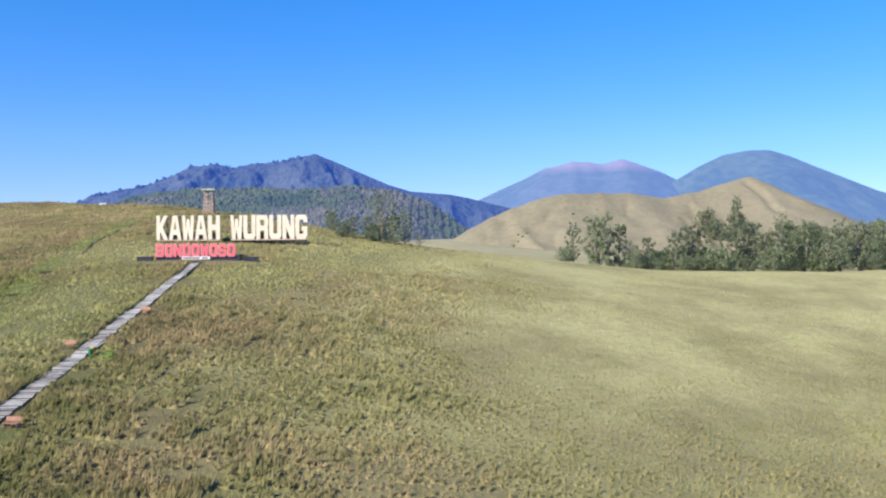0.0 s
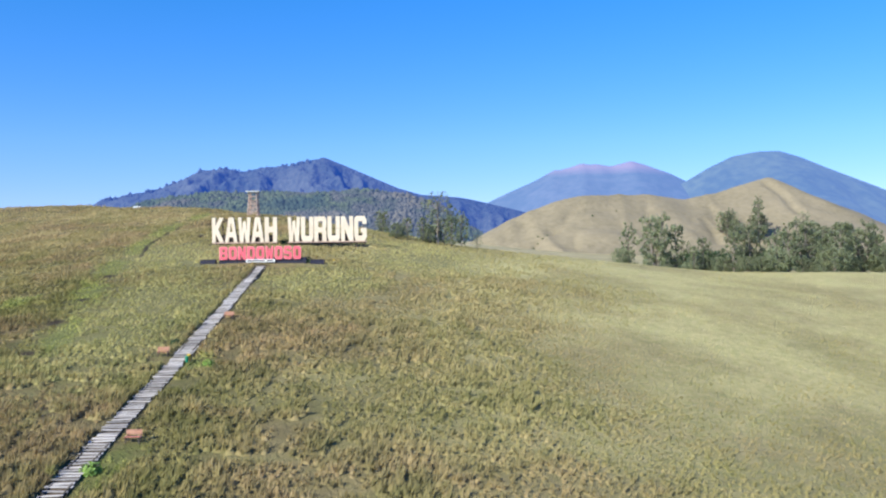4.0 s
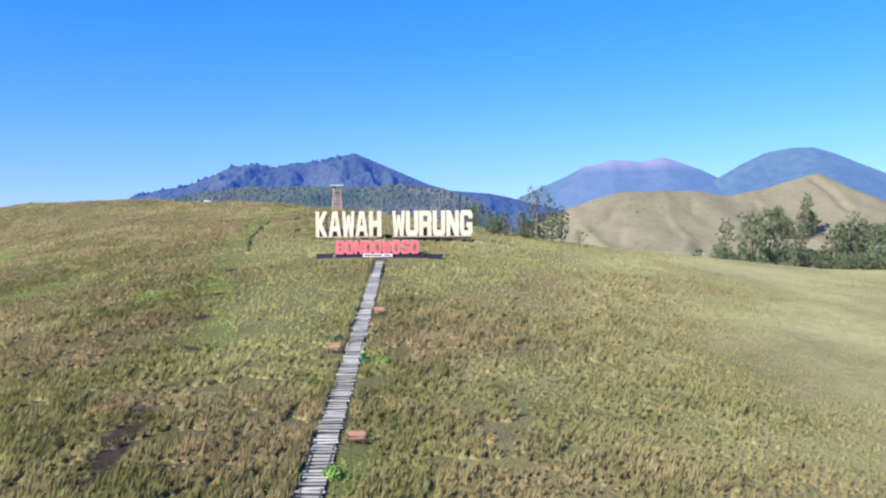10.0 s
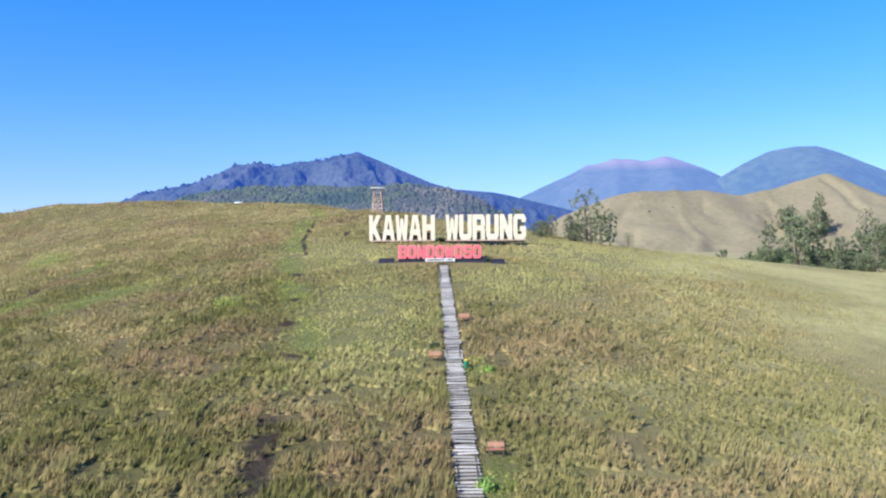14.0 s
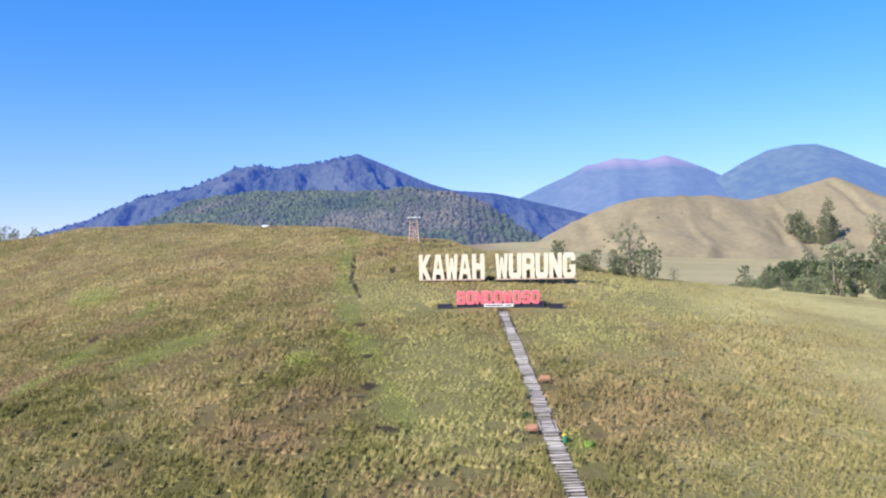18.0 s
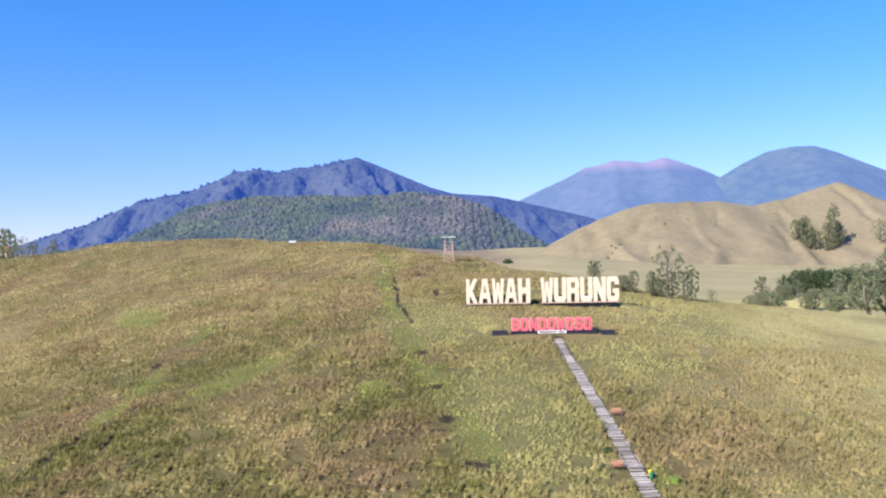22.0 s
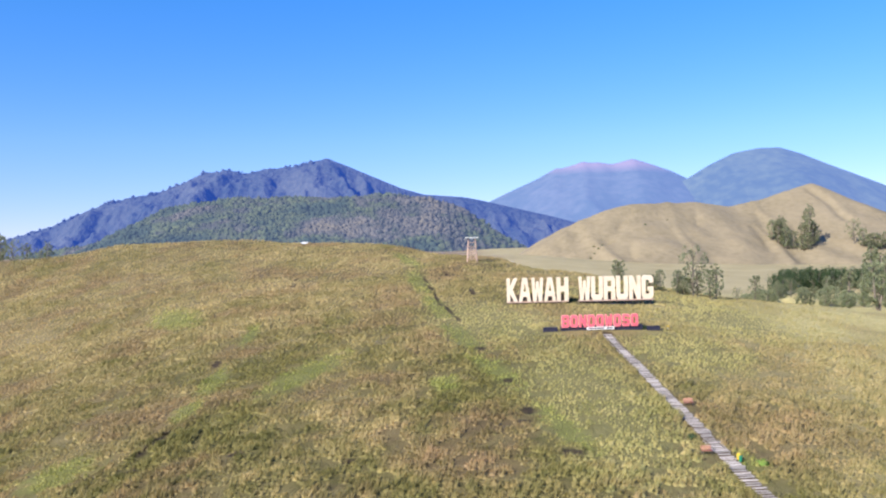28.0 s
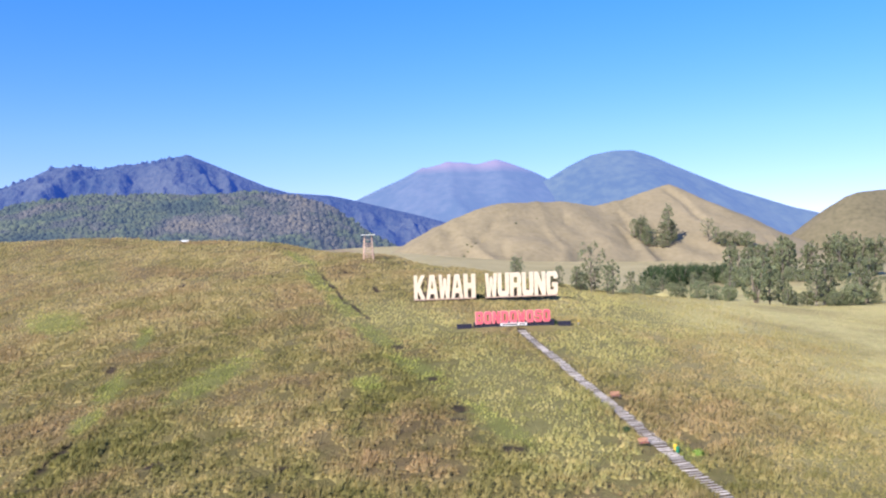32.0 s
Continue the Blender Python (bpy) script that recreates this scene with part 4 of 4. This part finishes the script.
# ---- trees ----
def tree(seed, height, spread, bare, clumps, leaves, leaf, material, stems=1):
    """Tapered stems with limbs and a loose crown: small leaves in uneven clumps with gaps."""
    rng = random.Random(seed)
    nr = np.random.default_rng(seed)
    e = new("tree")
    wood, tips = bmesh.new(), []
    for k in range(stems):
        a = k * 2.2 + rng.uniform(0, 1)
        lean = (0 if stems == 1 else 0.45) * spread
        top = Vector((math.cos(a) * lean, math.sin(a) * lean, height * rng.uniform(0.78, 0.92)))
        foot = Vector((math.cos(a), math.sin(a), 0)) * (0.12 * height * 0.1 if stems > 1 else 0)
        pts = [foot + Vector((0, 0, -0.5))] + [foot.lerp(top, f) + Vector((rng.uniform(-1, 1), rng.uniform(-1, 1), 0)) * height * 0.018 for f in (0.3, 0.6)] + [top]
        tube(pts, [height * 0.021, height * 0.016, height * 0.010, 0.03], 7, wood)
        tips.append((foot, top))
    centres, sizes = [], []
    for k in range(clumps):
        f = bare + (1 - bare) * (k + rng.random()) / clumps
        q = (f - bare) / (1 - bare)
        foot, top = tips[k % stems]
        r = spread * (0.25 + 0.75 * math.sin(math.pi * (0.12 + 0.8 * q))) * math.sqrt(rng.uniform(0.08, 1.0)) / (1.25 if stems > 1 else 1)
        a = k * 2.399 + rng.uniform(-0.5, 0.5)
        base = foot.lerp(top, max(0.1, f * 0.9))
        c = base + Vector((math.cos(a) * r, math.sin(a) * r, height * rng.uniform(0.0, 0.07)))
        c.z = max(c.z, height * bare * 0.8)
        centres.append(tuple(c))
        sizes.append(spread * rng.choice([0.10, 0.14, 0.19, 0.27]) * rng.uniform(0.8, 1.15))
        if k % 2 == 0:
            start = foot.lerp(top, max(0.08, f * 0.9 - 0.12))
            tube([start, start.lerp(c, 0.5) + Vector((0, 0, height * 0.01)), c], [height * 0.007, height * 0.004, 0.015], 5, wood)
    part("trunk", wood, M_BARK, e)
    c, rad = np.array(centres), np.array(sizes)
    who = np.repeat(np.arange(len(c)), leaves)
    n = len(who)
    d = nr.normal(size=(n, 3))
    d /= np.linalg.norm(d, axis=1)[:, None]
    p = c[who] + d * (rad[who] * nr.uniform(0.2, 1.1, n) ** 0.7)[:, None] * np.array([0.95, 0.95, 1.15])
    p[:, 2] = np.maximum(p[:, 2], 0.05)
    s = leaf * nr.uniform(0.6, 1.3, n)[:, None]
    u = nr.normal(size=(n, 3))
    u /= np.linalg.norm(u, axis=1)[:, None]
    w = np.cross(u, d)
    v = np.stack([p - u * s, p + w * s * 0.7, p + u * s, p - w * s * 0.7], 1).reshape(-1, 3)
    crown = quick_mesh("crown", v, np.arange(4 * n).reshape(-1, 4), material)
    crown.parent = e
    return e


KINDS = [tree(101, 12, 3.6, 0.10, 92, 74, 0.15, M_LEAF, 3), tree(102, 10, 2.3, 0.04, 58, 76, 0.14, M_LEAF), tree(103, 9, 2.6, 0.30, 45, 26, 0.13, M_LEAF),
         tree(104, 11, 2.2, 0.10, 48, 74, 0.15, M_LEAF), tree(105, 5, 2.6, 0.02, 80, 50, 0.125, M_LEAF), tree(106, 8, 5.0, 0.03, 90, 58, 0.18, M_LEAF_DARK, 3)]
LABELS = ["broad grey-green tree with several stems and a rounded crown", "grey-green tree with a dense pointed crown", "thin tree with a sparse open crown", "tall slim grey-green tree with a ragged crown",
          "low leafy bush at the meadow's edge", "wide dark green tree with a flat crown"]
HEIGHTS = [12, 10, 9, 11, 5, 8]
# x, y, height, kind
TREES = [
    (79.5, 31, 13.5, 0), (74.5, 33, 10, 3), (84, 33, 11, 1), (90, 34, 4.2, 4), (95, 36, 4, 4), (87, 31, 6, 1), (72.5, 30, 4, 4),
    (38.8, 13.2, 6.6, 1), (36.4, 15.5, 11.6, 2), (40.6, 15, 7.5, 3), (33.6, 16, 5.6, 1), (30.8, 18, 5.0, 1), (28.8, 18.5, 3.6, 4), (35, 17.5, 4.2, 4), (43.2, 11.5, 3.6, 2), (25.5, 29.7, 5.6, 0), (37.6, 17, 6.0, 1),
    (104, 162, 12, 1), (110, 158, 8, 4), (118, 165, 10, 2), (96, 150, 5, 4),
    (128, 200, 9, 5), (140, 215, 10, 5), (152, 220, 11, 5), (163, 225, 10, 5),
]
row = random.Random(12)
for k in range(42):                     # the grove below the meadow
    f = k / 41
    low = 0.42 if k < 12 else 0.80 + 0.25 * f
    TREES.append((150 + 125 * f + row.uniform(-4, 4), 236 + 18 * f + row.uniform(-14, 14), row.uniform(19, 26) * low, row.choice([3, 1, 3, 0, 1, 3]) if k > 11 else row.choice([5, 5, 1, 4])))
for x, y, h, k in ((96, 34, 10, 1), (101, 38, 13, 0), (107, 34, 11.5, 3), (113, 40, 14, 0), (119, 37, 12.5, 1), (126, 42, 14, 0), (133, 40, 13, 3), (140, 45, 14, 0), (92, 41, 9, 1), (104, 32, 6, 4), (116, 33, 6, 4), (129, 37, 7, 4), (147, 47, 14, 1), (155, 50, 15, 0)):
    TREES.append((x, y, h, k))
for x, y, h, k in ((264, 531, 22, 3), (270, 540, 24, 3), (261, 536, 20, 1), (268, 527, 20, 1), (266, 534, 22, 3), (272, 533, 18, 1), (287, 532, 22, 3), (293, 531, 20, 1), (289, 526, 22, 1), (279, 522, 15, 1), (284, 535, 18, 3), (266, 545, 17, 2), (274, 526, 18, 1), (286, 524, 24, 3), (291, 541, 25, 3), (283, 521, 16, 1), (277, 552, 14, 2), (322, 526, 24, 2), (326, 520, 18, 1), (333, 515, 15, 4), (341, 514, 16, 1), (349, 512, 15, 4),
                   (-181, 232, 13, 3), (-186, 236, 11, 2), (-193, 238, 13, 3), (-214, 268, 18, 2), (-222, 272, 20, 1), (-229, 280, 22, 1), (-236, 285, 19, 3)):
    TREES.append((x, y, h, k))
edge = random.Random(31)
for k in range(16):                     # bushes along the grove's foot
    f = k / 15
    TREES.append((128 + 118 * f + edge.uniform(-4, 4), 196 + 34 * f + edge.uniform(-6, 6), edge.uniform(6, 9.5), edge.choice([4, 4, 1])))
for k in range(24):
    f = k / 23
    TREES.append((118 + 122 * f + edge.uniform(-4, 4), 184 + 32 * f + edge.uniform(-5, 5), edge.uniform(3.5, 6.5), edge.choice([4, 4, 2])))
for k in range(15):                     # undergrowth between the near trees
    f = k / 14
    TREES.append((95 + 62 * f + edge.uniform(-2, 2), 32 + 15 * f + edge.uniform(-3, 3), edge.uniform(2.5, 5.0), 4))
for k in range(16):                     # scrub in the dip below the brow
    f = k / 15
    TREES.append((92 + 66 * f + edge.uniform(-4, 4), 112 + 34 * (1 - f) + edge.uniform(-12, 12), edge.uniform(4.5, 8.0), edge.choice([4, 4, 1, 0])))
seeds = random.Random(9)
for i, (x, y, h, k) in enumerate(TREES):
    z = gz(x, y) if y < 300 else None
    if z is None:
        dg = bpy.context.evaluated_depsgraph_get()
        ok, place, _, _, _, _ = scene.ray_cast(dg, Vector((x, y, 300)), Vector((0, 0, -1)))
        z = place.z if ok else -12
    t = copy_thing(KINDS[k], Matrix.LocRotScale((x, y, z), Euler((0, 0, seeds.uniform(0, 6.28))), (h / HEIGHTS[k],) * 3))
    tagged(t, LABELS[k], "tree", "trees of the grove" if y < 300 else "trees on the hill")
for t in KINDS:
    for o in list(t.children):
        bpy.data.objects.remove(o)
    bpy.data.objects.remove(t)


# ---- far woods ----
def canopy(name, grid, count, size, material, seed, label, low, region):
    rng = np.random.default_rng(seed)
    xs, ys, z = grid
    x, y = rng.uniform(region[0], region[1], count * 3), rng.uniform(region[2], region[3], count * 3)
    fx, fy = (x - xs[0]) / (xs[1] - xs[0]), (y - ys[0]) / (ys[1] - ys[0])
    ok = (fx > 0) & (fx < len(xs) - 2) & (fy > 0) & (fy < len(ys) - 2)
    x, y, fx, fy = x[ok], y[ok], fx[ok], fy[ok]
    zz = z[fy.astype(int), fx.astype(int)]
    ok = zz > low
    x, y, zz = x[ok][:count], y[ok][:count], zz[ok][:count]
    n = len(x)
    bm = bmesh.new()
    bmesh.ops.create_icosphere(bm, subdivisions=1, radius=1)
    bv = np.array([tuple(v.co) for v in bm.verts])
    bf = np.array([[v.index for v in f.verts] for f in bm.faces])
    bm.free()
    s = size * (0.35 + 1.5 * rng.uniform(0, 1, n) ** 2.2) * (0.6 + 0.8 * value_noise(x, y, size * 16, seed))
    v = bv[None] * rng.uniform(0.55, 1.4, (n, len(bv), 1)) * s[:, None, None] * np.stack([rng.uniform(0.7, 1.2, n), rng.uniform(0.7, 1.2, n), rng.uniform(0.8, 1.35, n)], -1)[:, None]
    v = v + np.stack([x, y, zz + s * 0.3], -1)[:, None]
    f = bf[None] + (np.arange(n) * len(bv))[:, None, None]
    ob = quick_mesh(name, v.reshape(-1, 3), f.reshape(-1, 3), material)
    return tagged(ob, label, "trees", kind="stuff")


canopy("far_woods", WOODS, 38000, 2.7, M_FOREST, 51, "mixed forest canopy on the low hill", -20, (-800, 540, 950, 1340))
canopy("mountain_woods", PEAKS, 420, 5.5, M_MT_A, 52, "trees along the mountain's ridges", 60, (-2150, -560, 3885, 3905))


# ---- plants beside the walk ----
def bush(x, y, size, material, label, seed, leaf=1.0, z=None):
    nr = np.random.default_rng(seed)
    n = 420
    d = nr.normal(size=(n, 3))
    d /= np.linalg.norm(d, axis=1)[:, None]
    d[:, 2] = np.abs(d[:, 2])
    p = d * nr.uniform(0.3, 1.0, n)[:, None] * size * np.array([1, 1, 0.9])
    u = nr.normal(size=(n, 3))
    u /= np.linalg.norm(u, axis=1)[:, None]
    s = nr.uniform(0.05, 0.11, n)[:, None] * leaf
    w = np.cross(u, d)
    e = empty("bush", pose(x, y, gz(x, y) if z is None else z), label, "bush")
    leaves = quick_mesh("leaves", np.stack([p - u * s, p + w * s, p + u * s, p - w * s], 1).reshape(-1, 3), np.arange(4 * n).reshape(-1, 4), material)
    leaves.parent = e
    stem = bmesh.new()
    for k in range(5):
        a = k * 1.257
        tube([(0, 0, -0.1), (math.cos(a) * size * 0.25, math.sin(a) * size * 0.25, size * 0.4), (math.cos(a) * size * 0.6, math.sin(a) * size * 0.6, size * 0.7)], [0.03, 0.02, 0.008], 5, stem)
    part("stems", stem, M_BARK, e)


bush(16.4, -88.6, 0.75, M_LEAF_BRIGHT, "fresh light green bush beside the boardwalk", 61)
bush(17.2, -66.5, 0.6, M_LEAF_BRIGHT, "fresh green plant beside the bins", 62)
bush(12.6, -60.6, 0.6, M_LEAF_DARK, "dark green shrub at the edge of the boardwalk", 63)
bush(18.25, -18.6, 0.95, M_LEAF_DARK, "dark round shrub at the end of the plinth", 64)
bush(11.3, 1.6, 0.9, M_LEAF_DARK, "dark shrub behind the white letters", 65)
bush(26.4, 375, 3.4, M_LEAF_DARK, "dark lone shrub on the far field", 66, 5)
bpy.context.view_layer.update()
for k, (x, y, r) in enumerate(((160, 541, 1.1), (113, 514, 1.0), (108, 502, 1.0), (112, 507, 0.8), (116, 511, 1.0), (120, 516, 0.8), (182, 555, 0.7))):
    ok, place, _, _, _, _ = scene.ray_cast(bpy.context.evaluated_depsgraph_get(), Vector((x, y, 300)), Vector((0, 0, -1)))
    bush(x, y, r, M_LEAF_DARK, "small dark shrub on the dry hill", 70 + k, 3, place.z - 0.2)
